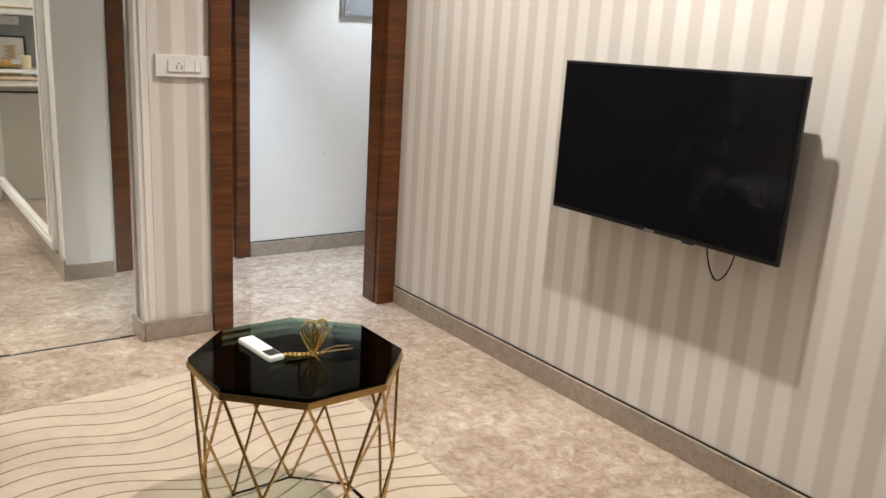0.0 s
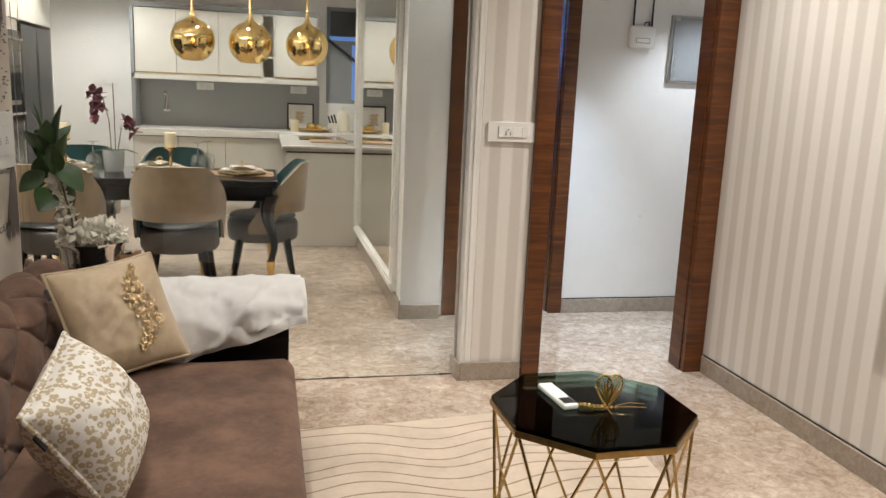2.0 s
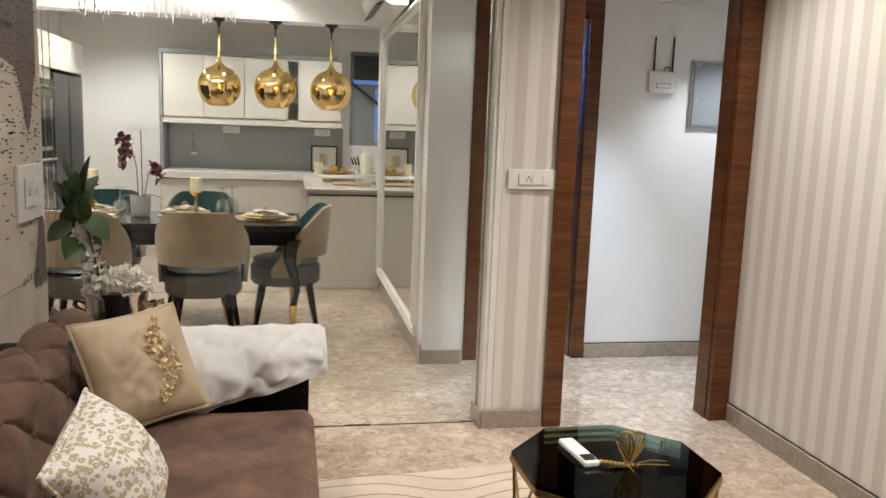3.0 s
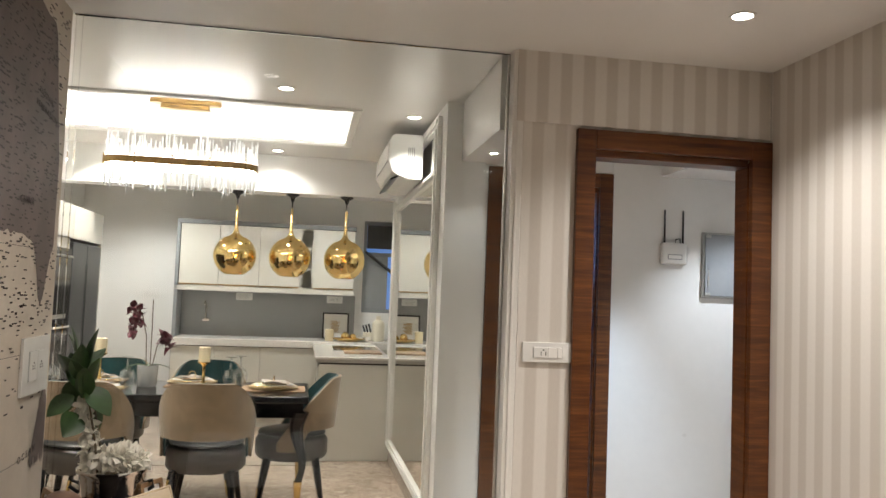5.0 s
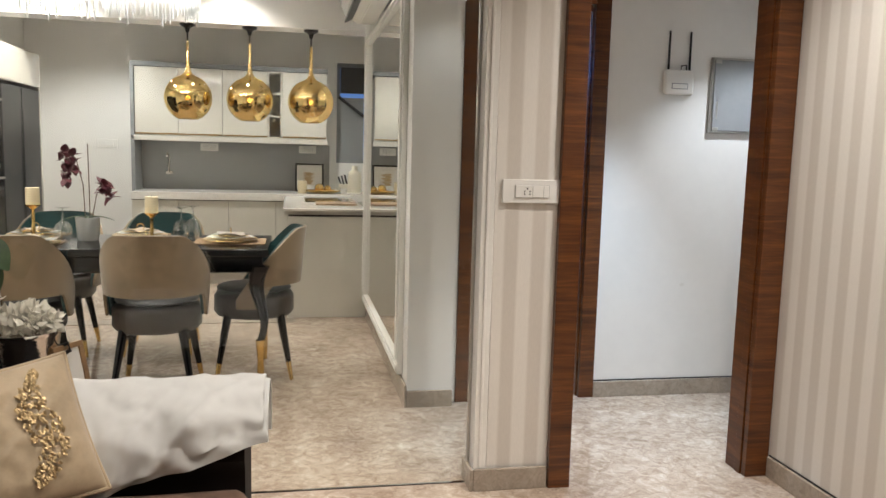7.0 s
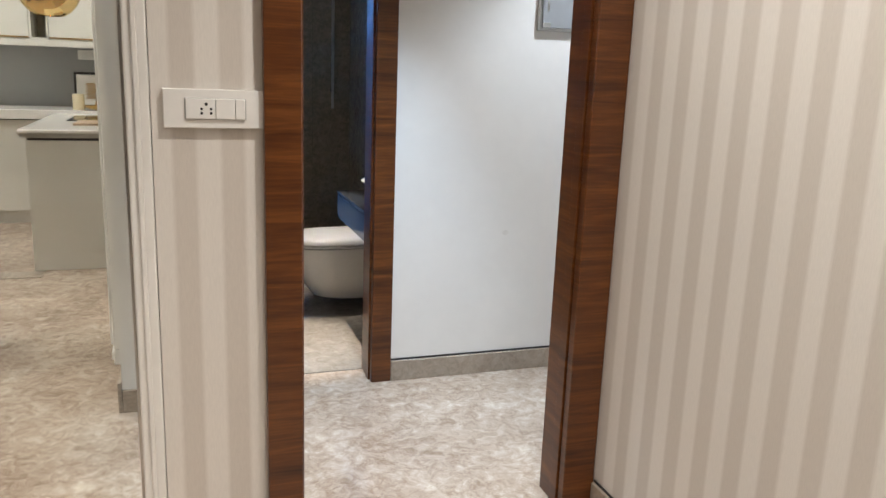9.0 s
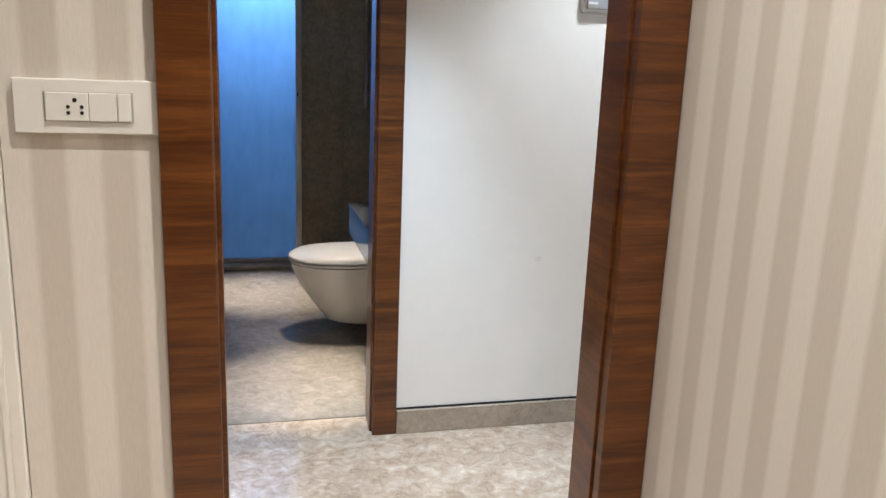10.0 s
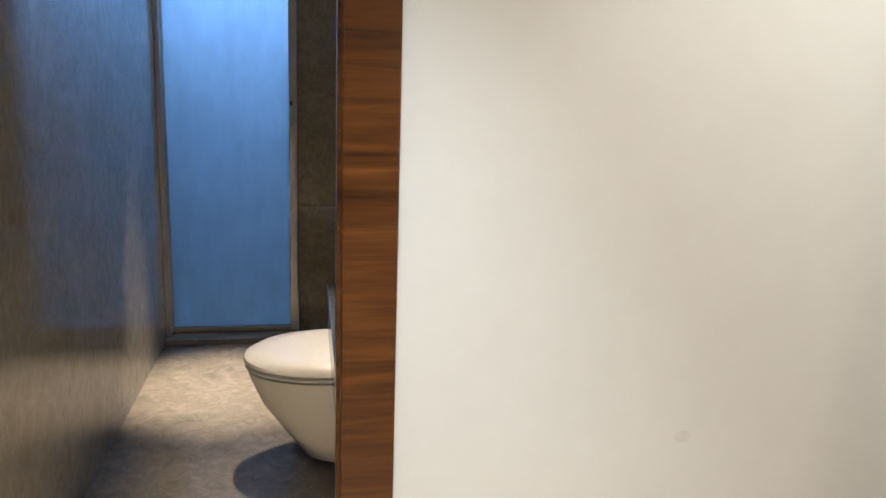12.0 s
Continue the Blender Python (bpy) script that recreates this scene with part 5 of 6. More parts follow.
def pendant(x, y, first=None):
    if first:
        return copy_thing(first, Matrix.Translation((x, y, 2.15)))
    ob = thing("pendant_lamp", (x, y, 2.15), "gold mirrored glass globe pendant with a long neck, lit", "pendant lamp", "row of pendants")
    part("canopy", lathe([(0, -0.0005), (0.055, -0.0005), (0.052, -0.012), (0.02, -0.03), (0.012, -0.06), (0, -0.06)], 24), BLACK_PLASTIC, ob, "dark ceiling rose", True)
    part("cord", tube([(0, 0, -0.06), (0, 0, -0.12)], 0.006, 8), BLACK_PLASTIC, ob)
    R, zc = 0.168, -0.525
    prof = [(0.010, -0.12), (0.011, -0.248), (0.014, -0.298), (0.020, -0.328), (0.031, -0.35), (0.052, -0.3675)]
    for k in range(5, 27):
        a = math.pi * k / 30
        prof.append((R * math.sin(a), zc + R * math.cos(a)))
    outer = list(prof)
    inner = [(max(0.004, r - 0.004), z) for r, z in reversed(prof)]
    part("globe", lathe(outer + inner, 48), GOLD_GLASS, ob, "gold mirrored glass globe", True)
    b = bmesh.new()
    bmesh.ops.create_uvsphere(b, u_segments=14, v_segments=10, radius=0.016, matrix=Matrix.Translation((0, 0, zc + 0.0)))
    part("bulb", b, BULB, ob, "warm glowing bulb", True)
    return ob


p0 = pendant(1.028, 7.36)
for px in (0.585, 0.148):
    pendant(px, 7.36, p0)


def dining_table():
    ob = thing("dining_table", (-0.205, 5.8, 0), "black lacquered dining table with cabriole legs and gilt feet", "dining table")
    w, d = 0.98, 0.35
    part("tabletop", box(-w, w, -d, d, 0.71, 0.752, 0.01, None, 3), BLACK_LACQUER, ob)
    part("apron", box(-w + 0.03, w - 0.03, -d + 0.03, d - 0.03, 0.625, 0.7095, 0.006), BLACK_LACQUER, ob)
    for sx in (-1, 1):
        for sy in (-1, 1):
            bx, by = sx * (w - 0.05), sy * (d - 0.05)
            out = Vector((sx * 0.7, sy * 0.7, 0))
            pts, rad = [], []
            for k in range(15):
                t = k / 14
                off = 0.03 * math.sin(t * 2 * math.pi) - 0.01
                pts.append(Vector((bx, by, 0.66 - 0.40 * t)) + out * off * -1)
                rad.append(0.05 - 0.034 * min(1, t * 1.25) + 0.004 * t)
            bm = bmesh.new()
            rings = [[bm.verts.new(p + r * Vector((math.cos(2 * math.pi * i / 12), math.sin(2 * math.pi * i / 12), 0))) for i in range(12)] for p, r in zip(pts, rad)]
            for a, b in zip(rings, rings[1:]):
                for i in range(12):
                    bm.faces.new((a[i], b[i], b[(i + 1) % 12], a[(i + 1) % 12]))
            bm.faces.new(rings[-1][::-1])
            bm.faces.new(rings[0])
            bmesh.ops.recalc_face_normals(bm, faces=bm.faces)
            leg = part("leg", bm, BLACK_LACQUER, ob, "", True)
            e = pts[-1]
            part("gilt_foot", lathe([(0, 0), (0.016, 0), (0.014, 0.03), (0.019, 0.11), (0.016, 0.15), (0.021, 0.21), (0.026, 0.265), (0, 0.265)], 14, None, (e.x, e.y, 0)), GOLD, leg, "gold foot", True)


dining_table()


def dining_chair():
    """Faces -y in its own frame: the back is at +y."""
    ob = thing("dining_chair", (0, 0, 0), "tan velvet tub chair, teal inside, on dark gold-tipped legs", "chair", "chairs round the table")

    def seat(zs):
        return lathe([(0, zs[0]), (0.205, zs[0]), (0.22, zs[0] + 0.02), (0.22, zs[1] - 0.025), (0.205, zs[1] - 0.004), (0.16, zs[1] + 0.008), (0, zs[1] + 0.012)], 40)
    part("seat_base", seat((0.345, 0.475)), GREY_LEATHER, ob, "taupe seat band", True)
    part("seat_cushion", lathe([(0, 0.4885), (0.202, 0.4885), (0.207, 0.494), (0.195, 0.506), (0.14, 0.513), (0, 0.515)], 40), plain("dark_taupe_leather", (0.042, 0.042, 0.040), 0.4, var=0.25, scale=12), ob, "dark grey seat cushion", True)

    def shell(r, thick):
        def fn(u, v):
            a = radians(-112 + 224 * u)
            k = abs(a) / radians(112)
            top = 0.845 - 0.37 * max(0, (k - 0.30) / 0.70) ** 1.4 - 0.012 * k
            low = 0.535 if k < 0.62 else 0.535 - 0.125 * min(1, (k - 0.62) / 0.12)
            low = min(low, top - 0.02)
            z = low + (top - low) * v
            flare = r + 0.03 * (z - 0.42) / 0.42
            return Vector((flare * math.sin(a), flare * math.cos(a) + 0.02 * (z - 0.42), z))
        return grid_surface(fn, 56, 10, thick)
    part("back_shell", shell(0.236, 0.014), TAN_VELVET, ob, "tan velvet outer back", True)
    part("back_lining", shell(0.219, 0.012), TEAL_VELVET, ob, "teal velvet inner back", True)
    for sx in (-1, 1):
        for sy in (-1, 1):
            p0, p1, p2 = Vector((sx * 0.14, sy * 0.14, 0.36)), Vector((sx * 0.18, sy * 0.185, 0.10)), Vector((sx * 0.196, sy * 0.202, 0.0))
            leg = part("leg", tube([p0, p1], 0.024, 10, None, 0.015), BLACK_LACQUER, ob, "", True)
            part("gold_tip", tube([p1, p2], 0.0155, 10, None, 0.010), GOLD, leg, "gold leg tip", True)
    return ob


chair = dining_chair()
chair.matrix_world = pose(0.216, 5.50, 0, 0, 0, 180)
copy_thing(chair, pose(-0.445, 5.50, 0, 0, 0, 180))
copy_thing(chair, pose(0.09, 6.42, 0, 0, 0, 0))
copy_thing(chair, pose(-0.52, 6.42, 0, 0, 0, 3))
copy_thing(chair, pose(0.685, 5.83, 0, 0, 0, -88))


def place_setting(x, y, turn, group="place settings"):
    m = thing("placemat", (x, y, 0.7525), "dark woven rattan placemat on the table", "placemat", group, turn)
    bm = bmesh.new()
    for k in range(22):
        box(-0.19 + k * 0.0173, -0.19 + k * 0.0173 + 0.0165, -0.14, 0.14, 0, 0.004, 0, bm)
    part("weave", bm, RATTAN, m)
    for k, (r, mat, lab) in enumerate(((0.15, DARK_GOLD, "large gilt charger plate on the placemat"), (0.13, CERAMIC, "white dinner plate with a gilt rim"), (0.10, GREY_LEATHER, "small grey side plate on the stack"))):
        p = thing("plate", (x, y, 0.757 + 0.0125 * k), lab, "plate", group)
        part("dish", lathe([(0, 0), (r * 0.65, 0), (r, 0.010), (r, 0.012), (r * 0.64, 0.003), (0, 0.003)], 36), mat, p, "", True)
        part("gilt_rim", lathe([(r, 0.0095), (r + 0.002, 0.011), (r, 0.0125), (r - 0.001, 0.011), (r, 0.0095)], 36), GOLD, p, "gold rim", True)
    nk = thing("napkin", (x, y, 0.7865), "folded linen napkin in a gold ring", "napkin", group, turn + 10)
    part("cloth", grid_surface(lambda u, v: Vector((-0.07 + 0.14 * u, (0.03 + 0.035 * abs(2 * u - 1)) * (2 * v - 1), 0.012 + 0.008 * math.sin(9 * v + 4 * u))), 20, 12, 0.006), LINEN, nk, "", True)
    ring = bmesh.new()
    N = 24
    part("ring", tube([(0, 0.02 * math.cos(2 * math.pi * k / N), 0.025 + 0.02 * math.sin(2 * math.pi * k / N)) for k in range(N + 1)], 0.003, 8, ring), GOLD, nk, "gold napkin ring", True)


place_setting(0.56, 5.80, 0)
place_setting(0.05, 5.99, 90)
place_setting(-0.50, 5.99, 90)
place_setting(-0.42, 5.60, 90)


def candle(x, y, h):
    ob = thing("candlestick", (x, y, 0.7525), "slim brass candlestick on the table", "candlestick", "candlesticks")
    part("stem", lathe([(0, 0), (0.042, 0), (0.04, 0.008), (0.012, 0.016), (0.008, 0.04), (0.012, 0.06), (0.008, 0.075), (0.009, h - 0.03), (0.016, h - 0.02), (0.038, h - 0.004), (0.04, h), (0, h)], 24), GOLD, ob, "", True)
    c = thing("pillar_candle", (x, y, 0.7527 + h), "short ivory pillar candle", "candle", "candles")
    part("wax", lathe([(0, 0), (0.034, 0), (0.035, 0.003), (0.035, 0.088), (0.03, 0.09), (0, 0.086)], 24), WAX, c, "", True)
    part("wick", tube([(0, 0, 0.085), (0.001, 0, 0.097)], 0.0012, 6), BLACK_PLASTIC, c)


candle(-0.468, 5.85, 0.19)
candle(0.132, 5.87, 0.15)


def wine_glass(x, y):
    ob = thing("wine_glass", (x, y, 0.7525), "upturned clear wine glass on the table", "wine glass", "wine glasses")
    g = part("bowl", lathe([(0.028, 0), (0.044, 0.05), (0.046, 0.075), (0.036, 0.105), (0.006, 0.122), (0.004, 0.17), (0.006, 0.182), (0.036, 0.188), (0.036, 0.190), (0, 0.190)], 28), GLASSWARE, ob, "", True)
    g.visible_shadow = False


wine_glass(0.35, 5.88)
wine_glass(-0.275, 5.68)
wine_glass(0.30, 5.78)
wine_glass(-0.72, 5.80)


def orchid():
    ob = thing("orchid_vase", (-0.19, 5.83, 0.7525), "wine-red orchid in a frosted glass pot", "vase")
    part("pot", lathe([(0, 0), (0.05, 0), (0.055, 0.01), (0.062, 0.125), (0.058, 0.125), (0.05, 0.012), (0, 0.012)], 32), plain("frosted_pot", (0.42, 0.43, 0.42), 0.25, var=0.1), ob, "grey frosted pot", True)
    rng = random.Random(3)
    stems = [[(-0.01, 0, 0.1), (-0.02, 0.01, 0.30), (-0.05, 0, 0.44), (-0.09, 0, 0.48)], [(0.012, 0.005, 0.1), (0.012, 0, 0.35), (0.01, 0, 0.52)], [(0.02, 0, 0.1), (0.045, 0.01, 0.24), (0.075, 0, 0.315), (0.10, 0, 0.30)]]
    for pts in stems:
        part("stem", tube(pts, 0.003, 7), STALK, ob)
    for k, a in enumerate((0, 180, 200, 20, 100)):
        b = leaf_mesh(0.12, 0.035, 0.6, 8)
        bmesh.ops.transform(b, matrix=pose(0, 0, 0.12, 0, -25, a), verts=b.verts)
        part("leaf", b, LEAF, ob, "", True)
    spots = [(-0.10, 0.47 - 0.028 * k) for k in range(6)] + [(-0.065, 0.45), (-0.055, 0.41), (-0.075, 0.38), (0.10, 0.29), (0.075, 0.30), (0.12, 0.275), (0.09, 0.255), (0.115, 0.235)]
    for x, z in spots:
        bm = bmesh.new()
        cx, cy, cz = x + rng.uniform(-0.012, 0.012), rng.uniform(-0.025, 0.015), z
        for j in range(5):
            q = leaf_mesh(0.054, 0.050, 0.3, 4)
            bmesh.ops.transform(q, matrix=pose(cx, cy, cz, 0, 0, rng.uniform(0, 360)) @ pose(0, 0, 0, 0, rng.uniform(-80, 60), j * 72), verts=q.verts)
            me = bpy.data.meshes.new("tmp")
            q.to_mesh(me)
            q.free()
            bm.from_mesh(me)
            bpy.data.meshes.remove(me)
        part("blossom", bm, PETAL_WINE, ob, "wine-red orchid flower", True)


orchid()

# ---- kitchen ----


def cabinet(name, x0, x1, y0, y1, z0, z1, label, handle=None, cat="cabinet", group=""):
    """Door towards -y."""
    ob = thing(name, ((x0 + x1) / 2, y0, z0), label, cat, group)
    w = (x1 - x0) / 2 - 0.0012
    part("body", box(-w, w, 0.021, y1 - y0, 0, z1 - z0), LACQUER_CREAM, ob)
    d = part("door", box(-w + 0.001, w - 0.001, 0, 0.02, 0.002, z1 - z0 - 0.002, 0.002), LACQUER_CREAM, ob)
    if handle:
        part("edge_pull", box(-w + 0.003, w - 0.003, -0.004, -0.0005, handle - 0.012, handle, 0.001), DARK_GOLD, d, "slim bronze edge pull")
    return ob


UX = [-0.54, -0.155, 0.245, 0.66]
for a, b in zip(UX, UX[1:]):
    cabinet("wall_cabinet", a, b, 9.05, 9.399, 1.375, 2.0, "cream gloss wall cabinet with a bronze edge pull", 0.02, "cabinet", "wall cabinets")
cabinet("wall_cabinet", 0.795, 1.215, 9.05, 9.399, 1.375, 2.0, "cream gloss wall cabinet with a bronze edge pull", 0.02, "cabinet", "wall cabinets")
ob = thing("open_shelf", (0.7275, 9.05, 1.375), "narrow open cream shelf niche between wall cabinets", "shelf")
part("side_panel", box(-0.0655, -0.052, 0, 0.348, 0, 0.625), LACQUER_CREAM, ob)
part("side_panel", box(0.052, 0.0655, 0, 0.348, 0, 0.625), LACQUER_CREAM, ob)
part("back_panel", box(-0.0515, 0.0515, 0.33, 0.348, 0, 0.625), LACQUER_CREAM, ob)
for zz in (0, 0.2, 0.41, 0.61):
    part("shelf_board", box(-0.0515, 0.0515, 0.002, 0.329, zz, zz + 0.015), LACQUER_CREAM, ob)
structure("cabinet_pelmet", box(-0.575, 1.225, 9.03, 9.399, 1.325, 1.373, 0.003), LACQUER_CREAM, "cream ledge under the wall cabinets", "trim")
structure("cabinet_cornice", box(-0.575, 1.225, 9.04, 9.399, 2.002, 2.045, 0.003), GREY_PANEL, "grey frame over the wall cabinets", "trim")
structure("cabinet_side_frame", box(-0.575, -0.542, 9.03, 9.399, 0.0, 2.0, 0.003), GREY_PANEL, "grey upright frame at the cabinets' end", "trim")
structure("backsplash", box(-0.54, 1.26, 9.388, 9.399, 0.86, 1.324), BACKSPLASH, "grey back-painted glass splashback", "splashback")
for px in (0.09, 1.04):
    switch_plate("switch_plate", (px, 9.387, 1.275), 0, 0.17, 0.075, 2, "white socket plate on the grey splashback", 2)
BXS = [-0.54, -0.13, 0.31, 0.74]
for a, b in zip(BXS, BXS[1:]):
    cabinet("base_cabinet", a, b, 8.82, 9.387, 0.10, 0.785, "cream gloss base cabinet under the worktop", None, "cabinet", "base cabinets")
cabinet("base_cabinet", 0.74, 1.73, 8.82, 9.387, 0.10, 0.785, "cream gloss base cabinet under the worktop", None, "cabinet", "base cabinets")
structure("toe_kick", box(-0.54, 0.88, 8.87, 9.3, 0, 0.098), LACQUER_CREAM, "recessed cream plinth", "plinth")
ob = thing("worktop", (0.8, 9.08, 0.79), "thick white quartz kitchen worktop", "worktop")
part("slab", box(-1.34, 0.935, -0.28, 0.306, 0, 0.07, 0.004), COUNTER_STONE, ob)
part("shadow_gap", box(-1.34, 0.0, -0.262, -0.25, -0.006, -0.0005), BLACK_PLASTIC, ob)


def peninsula():
    ob = thing("peninsula", (1.13, 7.275, 0), "cream lacquered kitchen peninsula with drawers and stone top", "kitchen unit")
    part("end_panel", box(-0.27, 0.315, 0, 0.03, 0.003, 0.775, 0.002), LACQUER_CREAM, ob)
    part("body", box(-0.25, 0.315, 0.031, 1.50, 0.09, 0.775), LACQUER_CREAM, ob)
    for k in range(3):
        for j in range(3):
            d = part("drawer", box(-0.27, -0.2505, 0.035 + 0.45 * k, 0.48 + 0.45 * k, 0.10 + 0.225 * j, 0.318 + 0.225 * j, 0.002), LACQUER_CREAM, ob)
            part("slot_pull", box(-0.273, -0.2705, 0.2 + 0.45 * k, 0.33 + 0.45 * k, 0.288 + 0.225 * j, 0.306 + 0.225 * j), BLACK_PLASTIC, d, "dark slot pull")
    part("top", box(-0.305, 0.315, -0.03, 1.52, 0.817, 0.837, 0.005), COUNTER_STONE, ob, "pale stone top")
    part("edge_band", box(-0.295, 0.315, -0.02, 1.51, 0.79, 0.8165, 0.003), STEEL, ob, "brushed grey metal band")
    part("shadow_gap", box(-0.26, 0.31, 0.01, 1.5, 0.7755, 0.7895), BLACK_PLASTIC, ob)


peninsula()
ob = thing("chopping_board", (1.2, 7.75, 0.8375), "pale wooden chopping board on the peninsula", "chopping board")
part("board", box(-0.12, 0.2, -0.15, 0.15, 0, 0.014, 0.004), BOARD_WOOD, ob)
ob = thing("hob", (1.2, 8.25, 0.8375), "black glass hob set on the peninsula", "hob")
part("glass_plate", box(-0.2, 0.22, -0.25, 0.25, 0, 0.006, 0.002), SCREEN, ob)

# objects on the worktop
ZW = 0.8605
ob = thing("picture_frame", (1.09, 9.28, ZW), "black-framed print with a gold sketch, leaning on the splashback", "picture frame")
ob.matrix_world = pose(1.06, 9.30, ZW, -9, 0, 0)
for a0, a1, b0, b1 in ((-0.14, 0.14, 0, 0.016), (-0.14, 0.14, 0.264, 0.28), (-0.14, -0.124, 0.0165, 0.2635), (0.124, 0.14, 0.0165, 0.2635)):
    part("frame_bar", box(a0, a1, -0.01, 0.01, b0, b1, 0.001), BLACK_PLASTIC, ob)
part("mount", box(-0.1235, 0.1235, -0.003, 0.003, 0.0165, 0.2635), CERAMIC, ob)
bm = bmesh.new()
for k in range(14):
    box(-0.06 + 0.01 * (k % 3), 0.05 - 0.012 * ((k * 7) % 4), -0.0045, -0.0035, 0.07 + 0.009 * k, 0.076 + 0.009 * k, 0, bm)
part("gold_sketch", bm, DARK_GOLD, ob, "small gold drawing")
ob = thing("pillar_candle", (0.985, 8.93, ZW), "cream pillar candle on the worktop", "candle", "candles")
part("wax", lathe([(0, 0), (0.042, 0), (0.043, 0.003), (0.043, 0.118), (0.038, 0.12), (0, 0.116)], 24), WAX, ob, "", True)
ob = thing("gold_tray", (1.175, 8.93, ZW), "scalloped gilt serving tray", "tray")
bm = bmesh.new()
N = 48
rings = []
for r, z in ((0.0, 0.006), (0.10, 0.006), (0.165, 0.03), (0.17, 0.034), (0.16, 0.024), (0.09, 0.0), (0.0, 0.0)):
    rings.append([bm.verts.new(((r + (0.008 * math.cos(12 * 2 * math.pi * i / N) if r > 0.14 else 0)) * math.cos(2 * math.pi * i / N), 0.7 * r * math.sin(2 * math.pi * i / N), z)) for i in range(N)])
for a, b in zip(rings, rings[1:]):
    for i in range(N):
        bm.faces.new((a[i], a[(i + 1) % N], b[(i + 1) % N], b[i]))
bmesh.ops.remove_doubles(bm, verts=bm.verts, dist=0.0005)
bmesh.ops.recalc_face_normals(bm, faces=bm.faces)
part("dish", bm, GOLD, ob, "", True)
for k, (dx, dy) in enumerate(((-0.03, 0.0), (0.05, 0.03))):
    o = thing("gold_ball", (1.175 + dx, 8.93 + dy, ZW + 0.007), "faceted gold ornament ball in the tray", "ornament", "gold balls")
    b = bmesh.new()
    bmesh.ops.create_icosphere(b, subdivisions=2, radius=0.045 - 0.008 * k, matrix=Matrix.Translation((0, 0, 0.045 - 0.008 * k)))
    part("ball", b, GOLD, o)
for k, (dx, dy) in enumerate(((1.32, 8.99), (1.38, 8.96))):
    ob = thing("ceramic_cup", (dx, dy, ZW), "small white ceramic cup", "cup", "cups")
    part("bowl", lathe([(0, 0), (0.025, 0), (0.034, 0.05), (0.031, 0.05), (0.022, 0.006), (0, 0.006)], 22), CERAMIC, ob, "", True)
ob = thing("knife_block", (1.39, 9.1, ZW), "knives with black handles standing in a block", "knife block")
part("block", box(-0.05, 0.05, -0.04, 0.04, 0, 0.09, 0.006), CREAM_CERAMIC, ob)
for k in range(3):
    part("knife_handle", tube([(-0.03 + 0.03 * k, 0, 0.09), (-0.055 + 0.03 * k, 0, 0.16 + 0.01 * k)], 0.009, 8), BLACK_PLASTIC, ob, "black knife handle")
ob = thing("ceramic_bottle", (1.485, 8.97, ZW), "cream ceramic bottle with two shoulders and a short neck", "bottle")
part("bottle_body", lathe([(0, 0), (0.062, 0), (0.066, 0.01), (0.066, 0.17), (0.058, 0.2), (0.03, 0.22), (0.026, 0.25), (0.03, 0.262), (0, 0.262)], 30), CREAM_CERAMIC, ob, "", True)
ob = thing("marble_board", (1.55, 8.9, ZW), "thin white marble board under the bottle", "board")
ob.location = (1.495, 8.965, ZW)
part("slab", box(-0.14, 0.14, -0.1, 0.1, -0.0, 0.006, 0.002), COUNTER_STONE, ob)
bpy.data.objects["ceramic_bottle"].location.z += 0.0065
ob = thing("pillar_candle", (1.66, 9.0, ZW), "tall cream pillar candle on the worktop", "candle", "candles")
part("wax", lathe([(0, 0), (0.04, 0), (0.041, 0.003), (0.041, 0.2), (0.036, 0.203), (0, 0.198)], 24), WAX, ob, "", True)
# wall tap
ob = thing("wall_tap", (-0.29, 9.387, 1.02), "chrome kitchen tap on the splashback", "tap")
part("riser", tube([(0, -0.03, 0), (0, -0.03, 0.16), (0, -0.10, 0.19), (0, -0.15, 0.16)], 0.011, 10), CHROME, ob, "", True)
part("flange", box(-0.035, 0.035, -0.028, -0.001, -0.015, 0.015, 0.006), CHROME, ob)

# window in the back wall
ob = thing("window_1", (1.525, 9.4, 1.15), "small kitchen window with dark frame and slanted exhaust duct, blue dusk outside", "window")
ob["kind"] = "structure"
for a0, a1, b0, b1 in ((-0.195, 0.195, 0, 0.04), (-0.195, 0.195, 0.96, 1.0), (-0.195, -0.16, 0.041, 0.959), (0.16, 0.195, 0.041, 0.959)):
    part("window_frame", box(a0, a1, 0.03, 0.09, b0, b1, 0.003), GREY_PANEL, ob)
part("transom", box(-0.159, 0.159, 0.035, 0.085, 0.62, 0.66, 0.003), GREY_PANEL, ob)
# Dark box and slanted bar stand for an exhaust duct before the window.
part("exhaust_box", box(-0.159, 0.159, -0.02, 0.03, 0.70, 0.955, 0.004), FRIDGE, ob, "dark louvred exhaust box")
duct = part("duct", tube([(-0.17, 0.02, 0.66), (0.17, -0.10, 0.40)], 0.018, 6), FRIDGE, ob, "slanted dark exhaust duct")
part("louvre_panel", box(-0.159, 0.08, 0.04, 0.075, 0.041, 0.619, 0.002), GREY_PANEL, ob, "closed grey shutter panel")
g = part("pane", box(0.081, 0.159, 0.055, 0.061, 0.041, 0.619), GLASS, ob)
g.visible_shadow = False
structure("backdrop_window", box(1.2, 2.1, 9.75, 9.78, 1.0, 2.3), SKY_GLOW, "blue dusk light beyond the window", "backdrop")


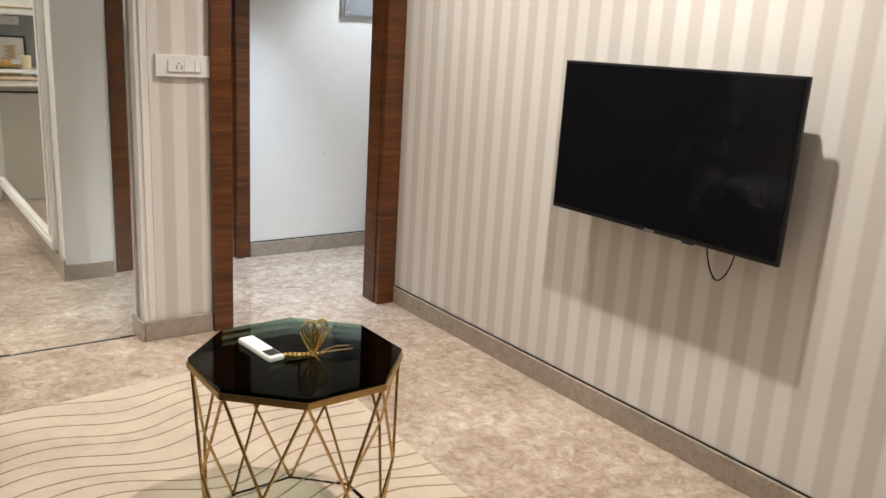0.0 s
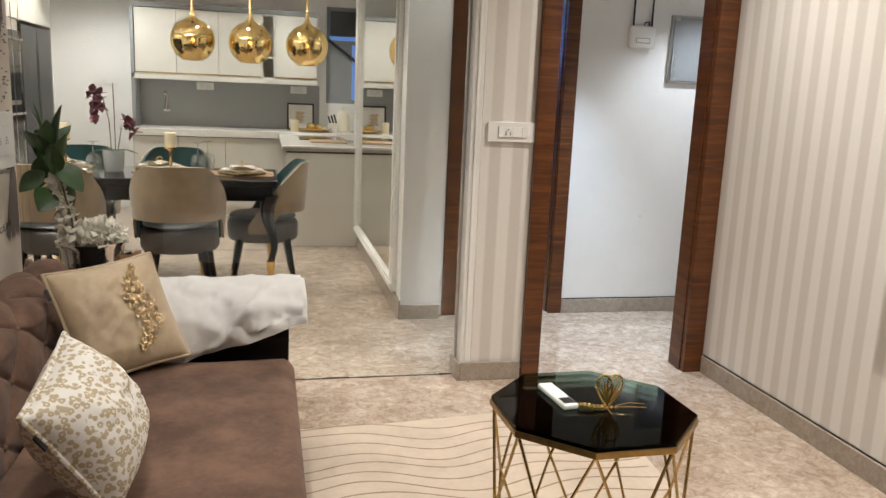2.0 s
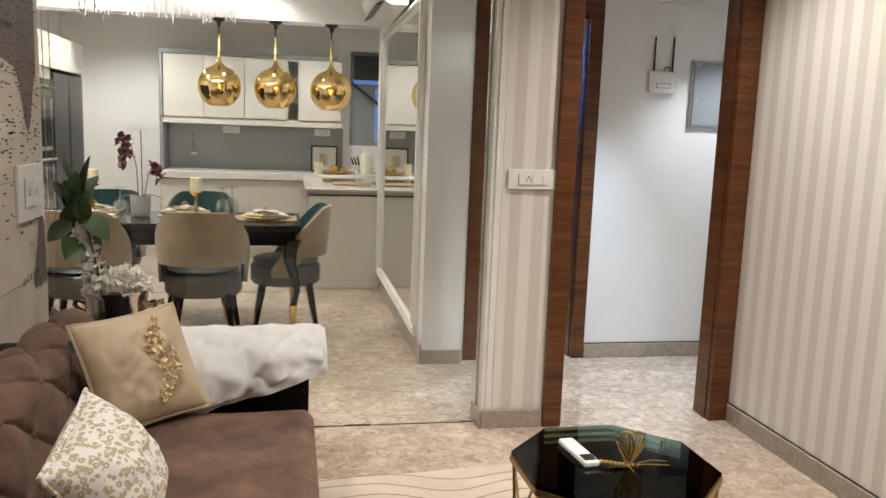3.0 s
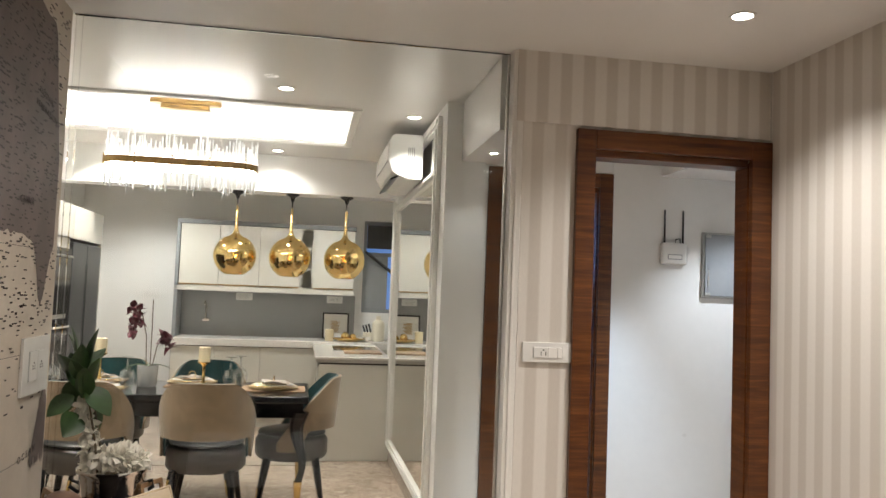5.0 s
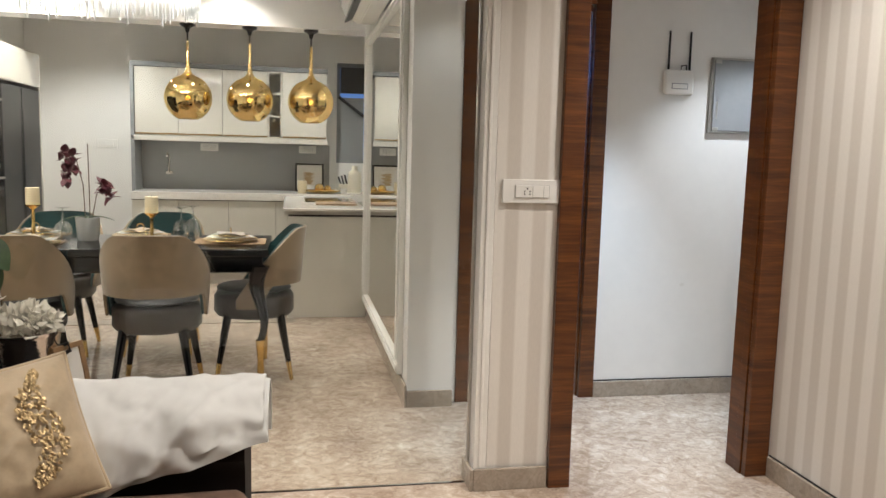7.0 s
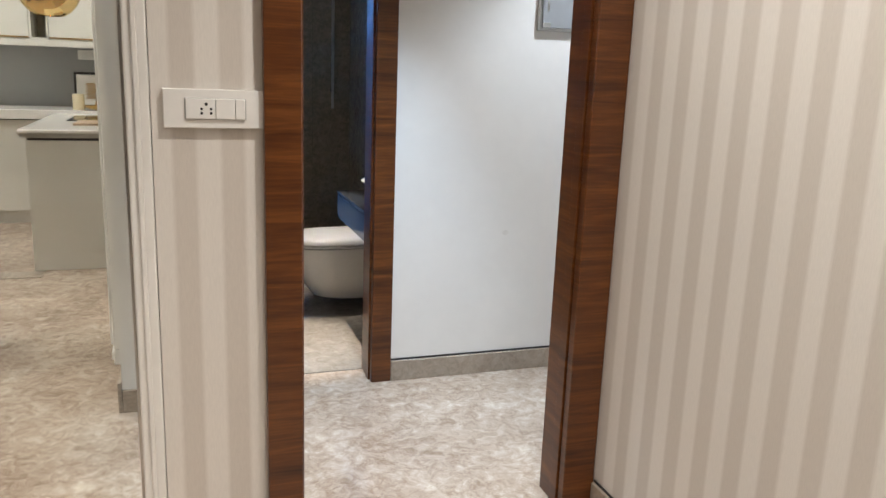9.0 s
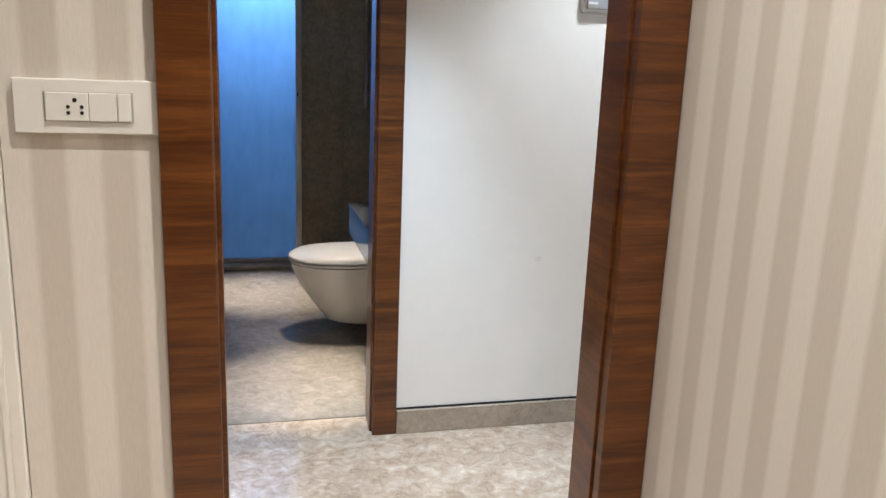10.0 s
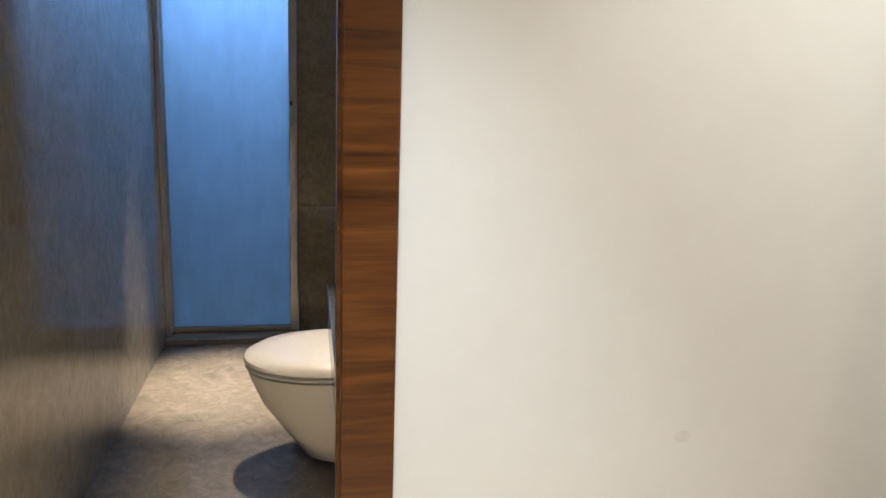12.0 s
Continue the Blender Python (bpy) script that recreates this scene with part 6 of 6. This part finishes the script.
# tall units and refrigerator on the west side
def refrigerator():
    ob = thing("refrigerator", (-1.0, 7.36, 0), "dark grey two-door refrigerator built between tall cabinets", "refrigerator")
    part("body", box(-0.56, -0.051, -0.40, 0.38, 0.02, 1.655, 0.004), FRIDGE, ob)
    for a, b in ((-0.40, -0.012), (-0.008, 0.38)):
        d = part("door", box(-0.05, 0.03, a, b, 0.04, 1.655, 0.006), FRIDGE, ob)
        part("handle_groove", box(0.0305, 0.032, (b - 0.03 if a < -0.1 else a + 0.012), (b - 0.012 if a < -0.1 else a + 0.03), 0.3, 1.5), BLACK_PLASTIC, d)
    part("plinth", box(-0.55, -0.06, -0.39, 0.37, 0, 0.019), BLACK_PLASTIC, ob)


refrigerator()
for a, b in ((6.45, 6.95), (6.952, 7.75)):
    ob = thing("tall_cabinet", (-1.56, (a + b) / 2, 1.68), "cream gloss cabinet over the tall units", "cabinet", "tall units")
    h = (b - a) / 2 - 0.001
    part("body", box(0, 0.57, -h, h, 0, 0.245), LACQUER_CREAM, ob)
    part("door", box(0.571, 0.59, -h + 0.001, h - 0.001, 0.002, 0.243, 0.002), LACQUER_CREAM, ob)
ob = thing("oven_tower", (-1.56, 6.70, 0), "tall oven unit with black glass ovens", "oven")
part("body", box(0, 0.57, -0.249, 0.249, 0, 1.678), LACQUER_CREAM, ob)
for z0, z1 in ((0.62, 1.10), (1.13, 1.60)):
    d = part("oven_door", box(0.571, 0.592, -0.24, 0.24, z0, z1, 0.003), SCREEN, ob, "black glass oven door")
    part("oven_handle", tube([(0.615, -0.18, z1 - 0.06), (0.615, 0.18, z1 - 0.06)], 0.008, 8), STEEL, d)
part("drawer", box(0.571, 0.59, -0.247, 0.247, 0.1, 0.6, 0.002), LACQUER_CREAM, ob)
structure("filler_panel", box(-1.569, -0.975, 7.76, 7.79, 0, 1.925), LACQUER_CREAM, "cream end panel of the tall units", "panel")

# marble tiles of the bathroom walls
TILE = []
for sx in (0.248, 0.598):
    bm = box(-sx / 2, sx / 2, -0.004, 0.004, -0.2985, 0.2985, 0.0015, None, 1)
    me = bpy.data.meshes.new("tile")
    bm.to_mesh(me)
    bm.free()
    me.materials.append(BATH_STONE)
    TILE.append(me)
for i in range(2):
    for j in range(4):
        o = new("tile", TILE[0])
        o.parent = bpy.data.objects["wall_bath_north"]
        o.location = (2.425 + 0.25 * i, 7.545, 0.30 + 0.6 * j - 0.001)
for i in range(3):
    for j in range(4):
        o = new("tile", TILE[1])
        o.parent = bpy.data.objects["wall_bath_east"]
        o.matrix_basis = pose(BX1 - 0.005, 5.61 + 0.6 * i, 0.30 + 0.6 * j - 0.001, 0, 0, 90)
